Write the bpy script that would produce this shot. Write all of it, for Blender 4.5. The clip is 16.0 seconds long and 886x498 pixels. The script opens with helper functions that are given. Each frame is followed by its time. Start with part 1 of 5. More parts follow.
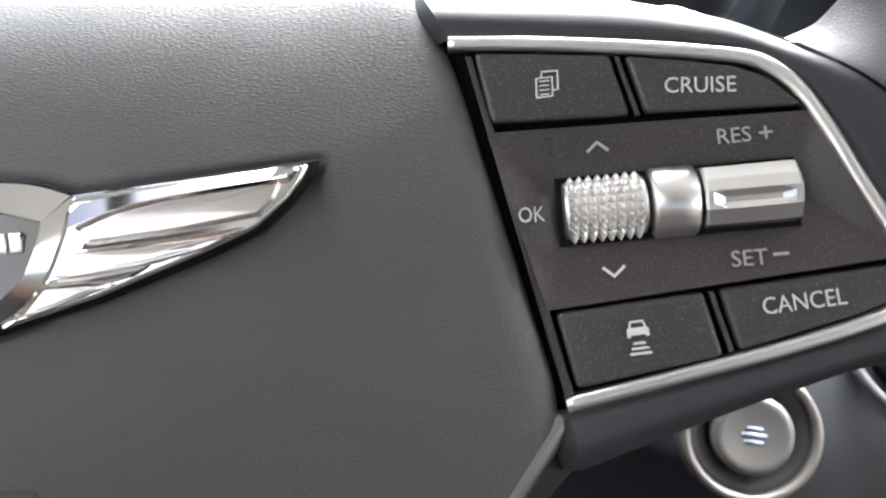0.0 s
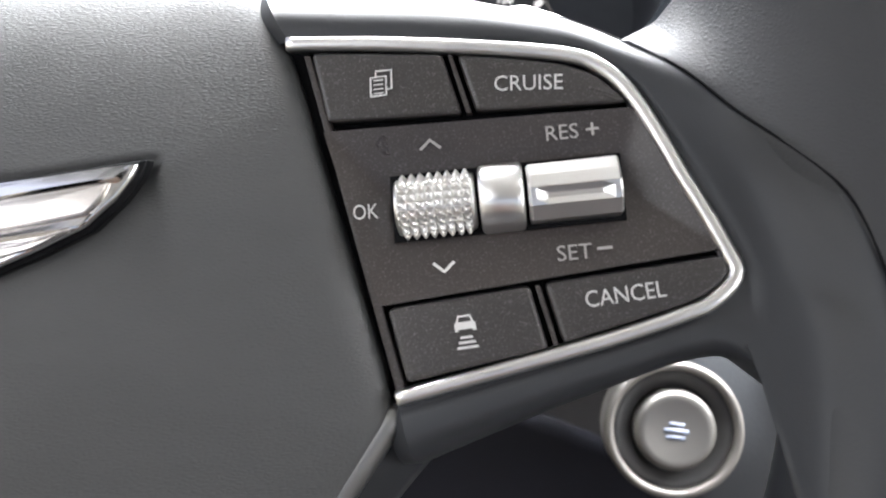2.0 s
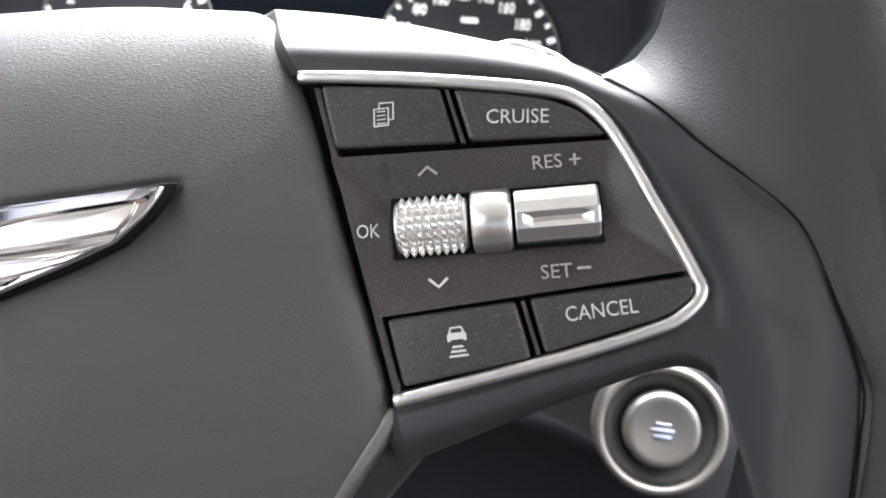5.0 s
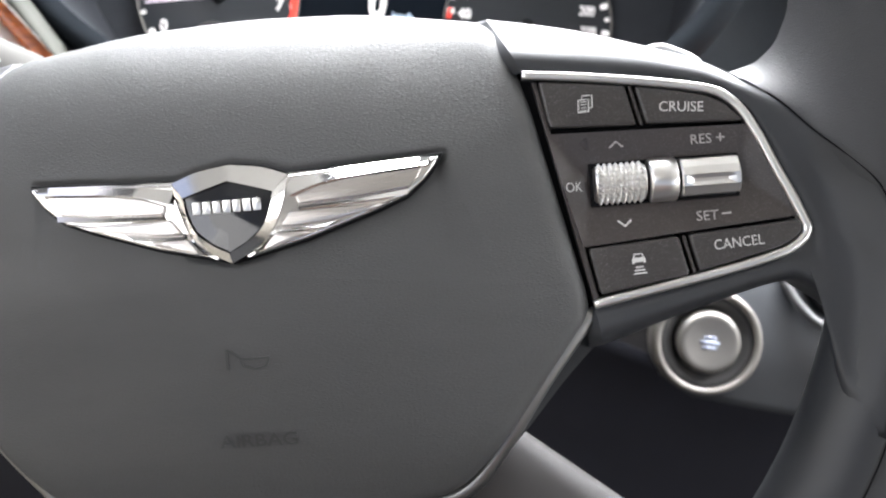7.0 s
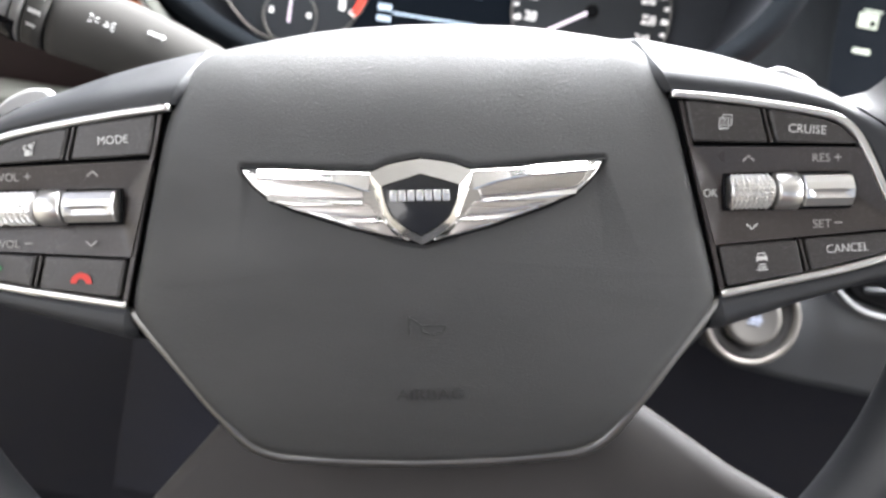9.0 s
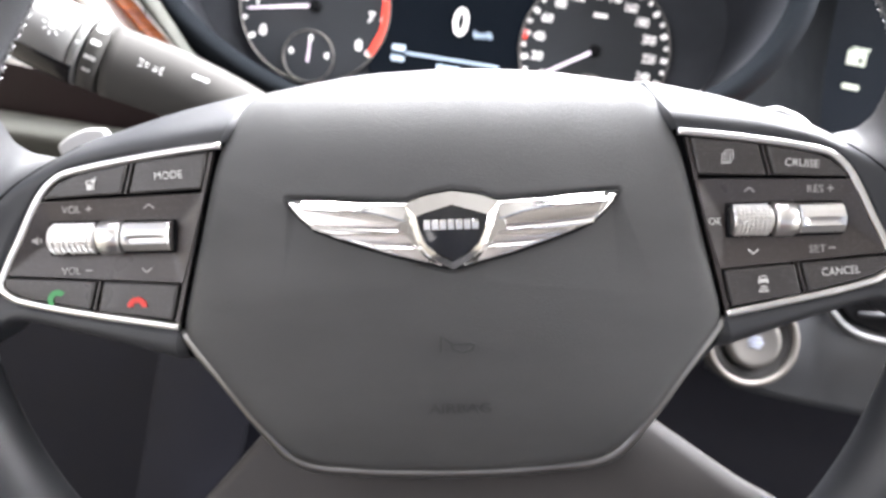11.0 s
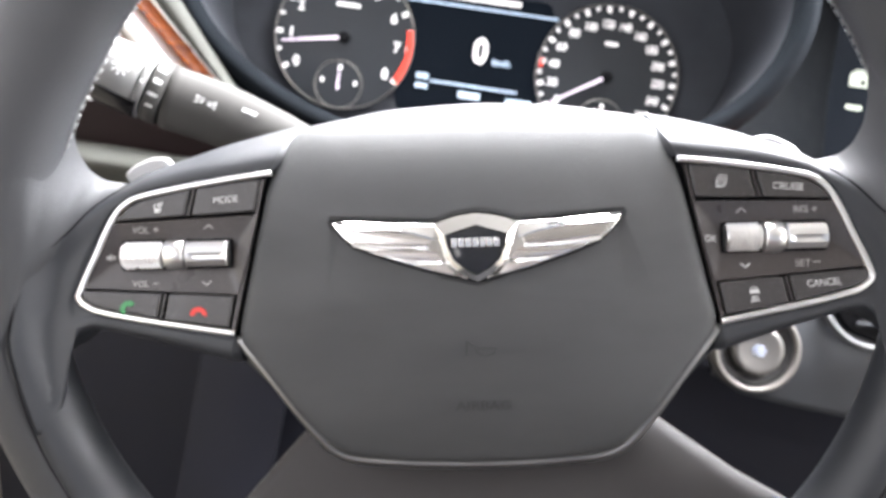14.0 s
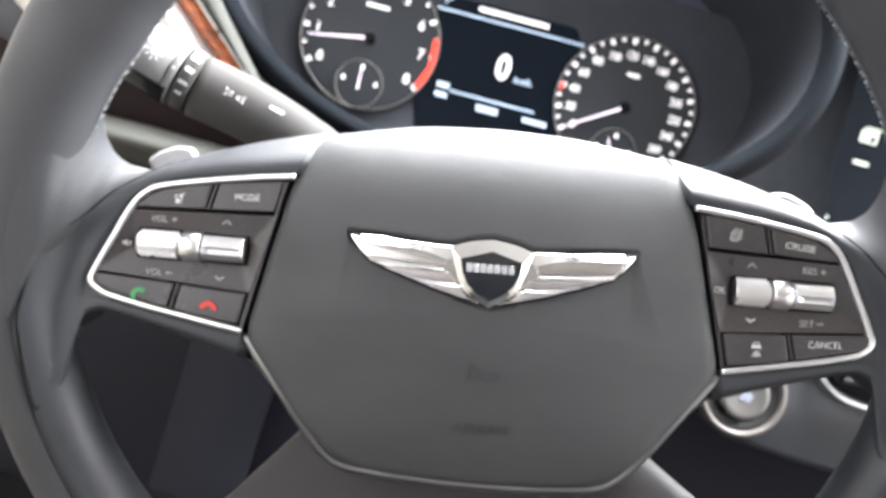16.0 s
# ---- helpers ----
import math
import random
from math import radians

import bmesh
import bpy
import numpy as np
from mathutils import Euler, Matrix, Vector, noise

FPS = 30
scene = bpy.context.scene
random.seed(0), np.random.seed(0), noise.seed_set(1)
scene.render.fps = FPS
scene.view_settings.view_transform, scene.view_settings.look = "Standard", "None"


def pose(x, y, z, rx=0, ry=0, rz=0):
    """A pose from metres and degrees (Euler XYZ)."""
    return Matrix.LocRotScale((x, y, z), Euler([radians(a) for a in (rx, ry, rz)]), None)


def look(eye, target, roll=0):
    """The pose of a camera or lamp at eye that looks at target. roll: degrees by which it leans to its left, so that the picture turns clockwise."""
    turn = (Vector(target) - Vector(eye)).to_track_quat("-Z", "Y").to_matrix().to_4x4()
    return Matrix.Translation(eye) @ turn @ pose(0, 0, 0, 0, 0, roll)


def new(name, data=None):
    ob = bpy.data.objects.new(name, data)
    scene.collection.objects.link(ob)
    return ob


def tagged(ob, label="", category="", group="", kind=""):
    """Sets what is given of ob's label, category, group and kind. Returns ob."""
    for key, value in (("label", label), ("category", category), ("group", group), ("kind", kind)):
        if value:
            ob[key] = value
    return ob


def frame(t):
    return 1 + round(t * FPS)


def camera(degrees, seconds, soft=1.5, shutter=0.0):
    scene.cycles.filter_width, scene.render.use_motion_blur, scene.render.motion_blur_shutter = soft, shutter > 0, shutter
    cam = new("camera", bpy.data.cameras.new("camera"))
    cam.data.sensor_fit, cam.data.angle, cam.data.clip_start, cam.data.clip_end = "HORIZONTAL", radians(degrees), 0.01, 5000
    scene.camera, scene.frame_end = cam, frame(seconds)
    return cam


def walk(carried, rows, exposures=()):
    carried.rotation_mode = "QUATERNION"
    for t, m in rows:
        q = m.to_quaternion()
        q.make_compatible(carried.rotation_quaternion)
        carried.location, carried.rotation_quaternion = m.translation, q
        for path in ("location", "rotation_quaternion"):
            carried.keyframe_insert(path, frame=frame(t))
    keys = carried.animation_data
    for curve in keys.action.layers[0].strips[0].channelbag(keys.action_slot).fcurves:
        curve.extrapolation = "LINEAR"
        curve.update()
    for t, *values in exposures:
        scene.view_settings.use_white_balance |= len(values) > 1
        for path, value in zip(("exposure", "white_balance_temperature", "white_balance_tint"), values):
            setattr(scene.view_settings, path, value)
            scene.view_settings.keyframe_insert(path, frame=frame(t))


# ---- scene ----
from functools import lru_cache

# ---------------------------------------------------------------- camera
# The wheel's own frame: x to the right, y ahead, z up in the wheel's plane, seen by the driver.
RAKE, TURN = 25.0, 10.5
CAR = pose(0, 0, 0.72, -RAKE, 0, 0)                      # steering column frame, wheel hub at its origin
WHEEL = CAR @ pose(0, 0, 0, 0, -TURN, 0) @ pose(0, 0, 0.030)
cam = camera(59.54, 16.0, soft=1.7)
cam.data.dof.use_dof, cam.data.dof.focus_distance, cam.data.dof.aperture_fstop = True, 0.155, 22.0
ROWS = [
    (0.0, 0.0851, -0.1300, -0.0325, 5.37, -1.00, -5.11),
    (0.5, 0.0953, -0.1281, -0.0345, 5.37, -1.10, -5.02),
    (1.0, 0.1029, -0.1276, -0.0356, 5.28, -1.24, -5.44),
    (1.5, 0.1070, -0.1281, -0.0367, 4.91, -1.07, -5.68),
    (2.0, 0.1105, -0.1296, -0.0358, 4.70, -0.87, -5.66),
    (2.5, 0.1125, -0.1298, -0.0359, 4.50, -0.69, -5.42),
    (3.0, 0.1142, -0.1299, -0.0350, 4.54, -0.74, -5.55),
    (5.5, 0.1124, -0.1541, -0.0288, 5.04, -1.76, -4.84),
    (6.0, 0.1054, -0.1777, -0.0244, 6.37, -3.48, -6.68),
    (6.5, 0.0862, -0.1943, -0.0243, 4.94, -4.74, -4.82),
    (7.0, 0.0654, -0.2059, -0.0224, 3.53, -6.05, -4.73),
    (7.5, 0.0592, -0.2115, -0.0172, 3.97, -6.10, -5.30),
    (8.0, 0.0462, -0.2220, -0.0116, 3.70, -8.30, -4.04),
    (8.5, 0.0296, -0.2298, -0.0065, 2.70, -9.84, -2.34),
    (9.0, 0.0140, -0.2386, -0.0051, 1.71, -9.83, -1.52),
    (9.5, 0.0054, -0.2480, -0.0020, 0.94, -9.37, -1.28),
    (12.0, 0.0030, -0.2720, -0.0046, 1.60, -6.43, -1.97),
    (12.5, 0.0004, -0.2817, -0.0034, 0.07, -6.14, -1.39),
    (13.0, 0.0014, -0.286, -0.0025, 0.83, -5.89, -1.38),
    (13.5, 0.0036, -0.2923, 0.0003, 2.75, -6.78, -2.08),
    (14.0, 0.0022, -0.2929, 0.001, 2.65, -6.37, -2.05),
    (14.5, 0.0013, -0.292, 0.0056, 2.37, -5.98, -2.09),
    (15.0, -0.0024, -0.2912, 0.0054, 1.09, -4.69, 4.13),
    (15.5, -0.0023, -0.2948, 0.0095, 1.72, -5.01, 5.13),
    (16.0, -0.0082, -0.2956, 0.0102, 1.73, -6.57, 4.46),
]
walk(cam, [(t, WHEEL @ pose(x, y, z, 0, 0, yaw) @ pose(0, 0, 0, 90 + pitch) @ pose(0, 0, 0, 0, 0, roll))
           for t, x, y, z, yaw, pitch, roll in ROWS], exposures=[(0.0, 0.54, 6400, 10), (3.0, 0.68, 6400, 10), (5.5, 0.65, 6450, 11), (7.5, 0.58, 6400, 10), (9.5, 0.73, 6450, 11), (12.0, 0.90, 6450, 14), (16.0, 0.84, 6400, 11)])

# ---------------------------------------------------------------- light
world = bpy.data.worlds.new("sky")
scene.world = world
world.use_nodes = True
wn = world.node_tree
wn.nodes.clear()
sky = wn.nodes.new("ShaderNodeTexSky")
sky.sky_type, sky.sun_disc = "NISHITA", False
sky.sun_elevation, sky.sun_rotation = radians(58), radians(-25)
sky.dust_density, sky.air_density = 3.0, 0.8
bg = wn.nodes.new("ShaderNodeBackground")
bg.inputs["Strength"].default_value = 0.15
wo = wn.nodes.new("ShaderNodeOutputWorld")
wn.links.new(sky.outputs[0], bg.inputs[0])
wn.links.new(bg.outputs[0], wo.inputs[0])

sun_data = bpy.data.lights.new("sun", "SUN")
sun_data.energy, sun_data.angle, sun_data.color = 1.4, radians(14), (1.0, 0.97, 0.92)
sun = new("sun", sun_data)
sun.matrix_world = look((-0.9, 1.6, 3.2), (0, 0, 0.6))


def window_lamp(name, m, w, h, power, colour=(1, 1, 1)):
    data = bpy.data.lights.new(name, "AREA")
    data.shape, data.size, data.size_y, data.energy, data.color = "RECTANGLE", w, h, power, colour
    ob = new(name, data)
    ob.matrix_world = m
    return ob


# daylight of the sky in the openings of windscreen and side windows
window_lamp("windscreen_daylight", look((0.32, 0.37, 1.15), (0.24, 0.14, 0.70)), 1.3, 0.70, 108.0, (0.97, 0.985, 1.0))
window_lamp("left_window_daylight", look((-0.44, -0.35, 1.02), (0.0, -0.05, 0.72)), 0.8, 0.34, 1.9, (1.0, 0.98, 0.96))
window_lamp("right_window_daylight", look((1.14, -0.45, 1.02), (0.0, -0.1, 0.72)), 0.9, 0.34, 4.3, (1.0, 0.97, 0.94))
window_lamp("rear_window_daylight", look((0.35, -1.5, 1.06), (0.1, 0, 0.7)), 1.1, 0.3, 0.3, (1.0, 0.97, 0.94))


# ---------------------------------------------------------------- materials
def material(name, colour, rough=0.5, metal=0.0, grain=0.0, grain_scale=900.0, mottle=0.15, mottle_scale=40.0,
             coat=0.0, spec=0.5, emit=None, stretch=(1, 1, 1), kind="noise", rough_var=0.08, speck=0.0):
    m = bpy.data.materials.new(name)
    m.use_nodes = True
    t = m.node_tree
    b = t.nodes["Principled BSDF"]
    b.inputs["Roughness"].default_value, b.inputs["Metallic"].default_value = rough, metal
    b.inputs["Specular IOR Level"].default_value, b.inputs["Coat Weight"].default_value = spec, coat
    b.inputs["Coat Roughness"].default_value = 0.06
    co = t.nodes.new("ShaderNodeTexCoord")
    mp = t.nodes.new("ShaderNodeMapping")
    mp.inputs["Scale"].default_value = stretch
    t.links.new(co.outputs["Object"], mp.inputs[0])
    big = t.nodes.new("ShaderNodeTexNoise")
    big.inputs["Scale"].default_value, big.inputs["Detail"].default_value = mottle_scale, 4
    t.links.new(mp.outputs[0], big.inputs["Vector"])
    ramp = t.nodes.new("ShaderNodeMapRange")
    ramp.inputs["From Min"].default_value, ramp.inputs["From Max"].default_value = 0.3, 0.7
    ramp.inputs["To Min"].default_value, ramp.inputs["To Max"].default_value = 1 - mottle, 1 + mottle
    t.links.new(big.outputs[0], ramp.inputs[0])
    mul = t.nodes.new("ShaderNodeVectorMath")
    mul.operation = "SCALE"
    mul.inputs[0].default_value = colour
    t.links.new(ramp.outputs[0], mul.inputs["Scale"])
    last = mul.outputs[0]
    if speck:
        sp = t.nodes.new("ShaderNodeTexNoise")
        sp.inputs["Scale"].default_value, sp.inputs["Detail"].default_value = 3600, 2
        t.links.new(co.outputs["Object"], sp.inputs["Vector"])
        sr = t.nodes.new("ShaderNodeMapRange")
        sr.inputs["From Min"].default_value, sr.inputs["From Max"].default_value = 0.58, 0.75
        sr.inputs["To Min"].default_value, sr.inputs["To Max"].default_value = 0.0, speck
        t.links.new(sp.outputs[0], sr.inputs[0])
        add = t.nodes.new("ShaderNodeVectorMath")
        add.operation = "ADD"
        t.links.new(last, add.inputs[0])
        t.links.new(sr.outputs[0], add.inputs[1])
        last = add.outputs[0]
    t.links.new(last, b.inputs["Base Color"])
    if rough_var:
        rr = t.nodes.new("ShaderNodeMapRange")
        rr.inputs["From Min"].default_value, rr.inputs["From Max"].default_value = 0.3, 0.7
        rr.inputs["To Min"].default_value, rr.inputs["To Max"].default_value = rough - rough_var, rough + rough_var
        t.links.new(big.outputs[0], rr.inputs[0])
        t.links.new(rr.outputs[0], b.inputs["Roughness"])
    if grain:
        if kind == "voronoi":
            fine = t.nodes.new("ShaderNodeTexVoronoi")
            fine.feature = "SMOOTH_F1"
        elif kind == "crease":
            # pebbles of leather between creases, bent by a coarser noise
            fine = t.nodes.new("ShaderNodeTexVoronoi")
            fine.feature = "DISTANCE_TO_EDGE"
        else:
            fine = t.nodes.new("ShaderNodeTexNoise")
            fine.inputs["Detail"].default_value = 3
        fine.inputs["Scale"].default_value = grain_scale
        if kind == "crease":
            bend = t.nodes.new("ShaderNodeTexNoise")
            bend.inputs["Scale"].default_value, bend.inputs["Detail"].default_value = grain_scale * 0.45, 2
            t.links.new(mp.outputs[0], bend.inputs["Vector"])
            shift = t.nodes.new("ShaderNodeVectorMath")
            shift.operation = "MULTIPLY_ADD"
            shift.inputs[1].default_value = (1.6 / grain_scale,) * 3
            t.links.new(bend.outputs["Color"], shift.inputs[0])
            t.links.new(mp.outputs[0], shift.inputs[2])
            t.links.new(shift.outputs[0], fine.inputs["Vector"])
        else:
            t.links.new(mp.outputs[0], fine.inputs["Vector"])
        bump = t.nodes.new("ShaderNodeBump")
        bump.inputs["Strength"].default_value, bump.inputs["Distance"].default_value = grain, 0.0003
        t.links.new(fine.outputs[0], bump.inputs["Height"])
        t.links.new(bump.outputs[0], b.inputs["Normal"])
    if emit:
        b.inputs["Emission Color"].default_value = (*emit[:3], 1)
        b.inputs["Emission Strength"].default_value = emit[3]
    return m


M = {
    "cover": material("grained_black_cover", (0.027, 0.028, 0.029), 0.68, spec=0.92, grain=0.48, grain_scale=1500, kind="crease", stretch=(0.55, 1, 1.3), mottle=0.06),
    "leather": material("black_leather", (0.033, 0.034, 0.037), 0.60, spec=0.5, grain=0.42, grain_scale=1250, kind="crease", stretch=(1, 1, 1.3), mottle=0.10),
    "soft": material("soft_black_plastic", (0.027, 0.029, 0.033), 0.52, grain=0.12, grain_scale=2200, mottle=0.08),
    "lower": material("satin_dark_grey_spoke", (0.043, 0.040, 0.040), 0.62, spec=0.25, grain=0.05, grain_scale=2500, mottle=0.1),
    "panel": material("switch_panel_plastic", (0.041, 0.0345, 0.033), 0.33, grain=0.22, grain_scale=2600, mottle=0.10, speck=0.09),
    "button": material("switch_button_plastic", (0.040, 0.0365, 0.036), 0.34, grain=0.30, grain_scale=2600, mottle=0.10, speck=0.11),
    "gap": material("black_recess", (0.004, 0.004, 0.005), 0.7, spec=0.12, mottle=0.1),
    "chrome": material("bright_chrome", (0.80, 0.79, 0.78), 0.13, metal=1.0, mottle=0.03, rough_var=0.03, mottle_scale=120),
    "satin": material("satin_chrome", (0.78, 0.77, 0.76), 0.32, metal=1.0, mottle=0.05, rough_var=0.05, grain=0.04, grain_scale=2500),
    "knurl": material("knurled_satin_metal", (0.80, 0.79, 0.775), 0.30, metal=1.0, mottle=0.05, rough_var=0.04),
    "feather": material("brushed_wing_infill", (0.70, 0.665, 0.645), 0.30, metal=1.0, mottle=0.06, grain=0.06, grain_scale=1800, stretch=(0.1, 1, 1)),
    "shield": material("dark_blue_enamel", (0.008, 0.010, 0.016), 0.10, coat=0.8, mottle=0.2),
    "legend": material("white_print", (0.62, 0.62, 0.61), 0.5, mottle=0.05, mottle_scale=500),
    "legend_dim": material("grey_print", (0.36, 0.35, 0.34), 0.5, mottle=0.05, mottle_scale=500),
    "green": material("green_print", (0.05, 0.26, 0.09), 0.5, mottle=0.05),
    "red": material("red_print", (0.60, 0.04, 0.03), 0.5, mottle=0.05),
    "emboss": material("embossed_dark_mark", (0.033, 0.034, 0.035), 0.55, mottle=0.05),
    "dash": material("dark_grey_dash_plastic", (0.034, 0.037, 0.042), 0.5, grain=0.25, grain_scale=900, kind="voronoi", mottle=0.08),
    "dash_dark": material("black_lower_dash_plastic", (0.0135, 0.0145, 0.0215), 0.65, spec=0.25, grain=0.2, grain_scale=800, mottle=0.15),
    "hood": material("binnacle_black_plastic", (0.0085, 0.010, 0.012), 0.9, spec=0.03, grain=0.15, grain_scale=900, mottle=0.1),
    "hood_wall": material("binnacle_grey_plastic", (0.034, 0.036, 0.041), 0.85, spec=0.06, grain=0.15, grain_scale=900, mottle=0.1),
    "panel_face": material("cluster_grey_plastic", (0.050, 0.053, 0.060), 0.8, spec=0.06, mottle=0.1),
    "trim_grey": material("warm_grey_soft_trim", (0.060, 0.061, 0.054), 0.75, spec=0.2, grain=0.2, grain_scale=700, mottle=0.08),
    "piano": material("piano_black", (0.010, 0.005, 0.006), 0.40, spec=0.15, mottle=0.1, rough_var=0.02),
    "gauge": material("gauge_face_black", (0.010, 0.0125, 0.016), 0.45, mottle=0.1),
    "lit": material("lit_gauge_white", (0.7, 0.7, 0.7), 0.5, mottle=0.03, emit=(1.0, 0.93, 0.92, 0.55), rough_var=0),
    "lit_blue": material("lit_pale_blue", (0.4, 0.5, 0.6), 0.5, mottle=0.03, emit=(0.55, 0.72, 0.95, 0.4), rough_var=0),
    "lit_red": material("lit_gauge_red", (0.6, 0.05, 0.03), 0.5, mottle=0.03, emit=(1.0, 0.05, 0.03, 0.6), rough_var=0),
    "needle": material("lit_needle_pink", (0.7, 0.6, 0.7), 0.4, mottle=0.03, emit=(0.95, 0.80, 0.95, 0.6), rough_var=0),
    "screen": material("dark_screen_glass", (0.0022, 0.0028, 0.004), 0.30, spec=0.05, mottle=0.1, rough_var=0.02, emit=(0.012, 0.018, 0.028, 0.3)),
    "lit_icon": material("lit_icon_green_white", (0.30, 0.33, 0.27), 0.5, mottle=0.03, emit=(0.75, 0.85, 0.68, 0.3), rough_var=0),
    "beige": material("beige_door_cloth", (0.36, 0.33, 0.28), 0.8, grain=0.5, grain_scale=600, mottle=0.1),
    "headliner": material("light_grey_headliner", (0.45, 0.44, 0.42), 0.9, grain=0.3, grain_scale=700, mottle=0.06),
    "carpet": material("black_carpet", (0.02, 0.02, 0.022), 0.95, grain=0.6, grain_scale=500, mottle=0.2),
    "brown": material("brown_upholstery", (0.16, 0.10, 0.075), 0.6, grain=0.4, grain_scale=500, mottle=0.1),
    "silver_knob": material("brushed_silver_button", (0.17, 0.162, 0.152), 0.42, metal=0.8, mottle=0.05, grain=0.05, grain_scale=2000),
    "thread": material("grey_thread", (0.17, 0.17, 0.17), 0.8, grain=0.3, grain_scale=3000),
    # pale base colour stands for sky reflected in the glossy dash strips
    "cream": material("pale_sky_glare_trim", (0.76, 0.74, 0.71), 0.25, coat=0.5, mottle=0.04),
    "dull_ring": material("dull_warm_chrome", (0.24, 0.225, 0.21), 0.46, metal=0.9, mottle=0.06),
    "knob": material("light_grey_knob", (0.20, 0.197, 0.193), 0.5, mottle=0.05),
    "dull_satin": material("silver_painted_plastic", (0.42, 0.42, 0.42), 0.42, metal=0.15, mottle=0.05),
    "stalk": material("dark_grey_stalk_plastic", (0.066, 0.064, 0.061), 0.8, spec=0.08, grain=0.15, grain_scale=1500, mottle=0.08),
    # near-black base puts the shade of hood and dash top into the colour
    "dark_panel": material("shade_darkened_centre_panel", (0.0035, 0.004, 0.0048), 0.75, spec=0.03, grain=0.15, grain_scale=900, mottle=0.1),
    "vent_lip": material("dull_grey_vent_lip", (0.07, 0.07, 0.072), 0.5, mottle=0.06),
    "gloss_black": material("glossy_black_plastic", (0.008, 0.007, 0.008), 0.16, mottle=0.1, rough_var=0.03),
    "ring_well": material("dark_grey_button_well", (0.030, 0.029, 0.029), 0.5, mottle=0.08),
    "lower_satin": material("greyed_satin_chrome", (0.27, 0.268, 0.265), 0.40, metal=1.0, mottle=0.06),
    "blue_print": material("pale_blue_print", (0.17, 0.19, 0.25), 0.5, mottle=0.05),
}


def wood_material():
    m = material("glossy_orange_wood", (0.36, 0.10, 0.02), 0.30, coat=0.35, mottle=0.1)
    t = m.node_tree
    b = t.nodes["Principled BSDF"]
    co = t.nodes.new("ShaderNodeTexCoord")
    mp = t.nodes.new("ShaderNodeMapping")
    mp.inputs["Scale"].default_value, mp.inputs["Rotation"].default_value = (40, 40, 220), (0, radians(40), 0)
    wv = t.nodes.new("ShaderNodeTexNoise")
    wv.inputs["Scale"].default_value, wv.inputs["Detail"].default_value, wv.inputs["Distortion"].default_value = 1.2, 6, 1.5
    cr = t.nodes.new("ShaderNodeValToRGB")
    cr.color_ramp.elements[0].position, cr.color_ramp.elements[0].color = 0.3, (0.16, 0.026, 0.005, 1)
    cr.color_ramp.elements[1].position, cr.color_ramp.elements[1].color = 0.7, (0.58, 0.14, 0.018, 1)
    t.links.new(co.outputs["Object"], mp.inputs[0])
    t.links.new(mp.outputs[0], wv.inputs["Vector"])
    t.links.new(wv.outputs[0], cr.inputs[0])
    t.links.new(cr.outputs[0], b.inputs["Base Color"])
    return m


M["wood"] = wood_material()


# ---------------------------------------------------------------- mesh helpers
def part(name, bm, mat, parent=None, label="", smooth=True, m=None):
    """Links a bmesh as one mesh object under a thing or a part."""
    bmesh.ops.recalc_face_normals(bm, faces=bm.faces)
    me = bpy.data.meshes.new(name)
    bm.to_mesh(me)
    bm.free()
    me.materials.append(M[mat])
    for p in me.polygons:
        p.use_smooth = smooth
    ob = new(name, me)
    if parent:
        ob.parent = parent
    if m is not None:
        ob.matrix_basis = m
    if label:
        ob["label"] = label
    return ob


def thing(name, m, label, category, group="", kind=""):
    ob = new(name)
    ob.empty_display_size = 0.05
    ob.matrix_basis = m
    return tagged(ob, label, category, group, kind)


def curve_through(points, n, closed=False):
    """n points at even steps along a smooth (Catmull-Rom) curve through the given ones."""
    p = [Vector(q) for q in points]
    k = len(p)
    dense = []
    for i in range(k if closed else k - 1):
        a = p[(i - 1) % k] if closed or i else p[0] * 2 - p[1]
        b, c = p[i], p[(i + 1) % k]
        d = p[(i + 2) % k] if closed or i + 2 < k else p[-1] * 2 - p[-2]
        for s in range(12):
            u = s / 12
            dense.append(0.5 * (2 * b + (c - a) * u + (2 * a - 5 * b + 4 * c - d) * u * u + (3 * b - a - 3 * c + d) * u ** 3))
    dense.append(p[0].copy() if closed else p[-1].copy())
    length = [0.0]
    for a, b in zip(dense, dense[1:]):
        length.append(length[-1] + (b - a).length)
    out, j = [], 0
    for i in range(n):
        want = length[-1] * i / (n if closed else n - 1)
        while j < len(dense) - 2 and length[j + 1] < want:
            j += 1
        f = (want - length[j]) / max(length[j + 1] - length[j], 1e-12)
        out.append(dense[j].lerp(dense[j + 1], min(f, 1.0)))
    return out


def rounded(points, radius, steps=5):
    """A polygon (x, z) with its corners rounded."""
    out, k = [], len(points)
    for i in range(k):
        a, b, c = (Vector(points[(i + j) % k]) for j in (-1, 0, 1))
        r = min(radius, (a - b).length * 0.45, (c - b).length * 0.45)
        p, q = b + (a - b).normalized() * r, b + (c - b).normalized() * r
        for s in range(steps + 1):
            u = s / steps
            out.append((1 - u) ** 2 * p + 2 * u * (1 - u) * b + u * u * q)
    return out


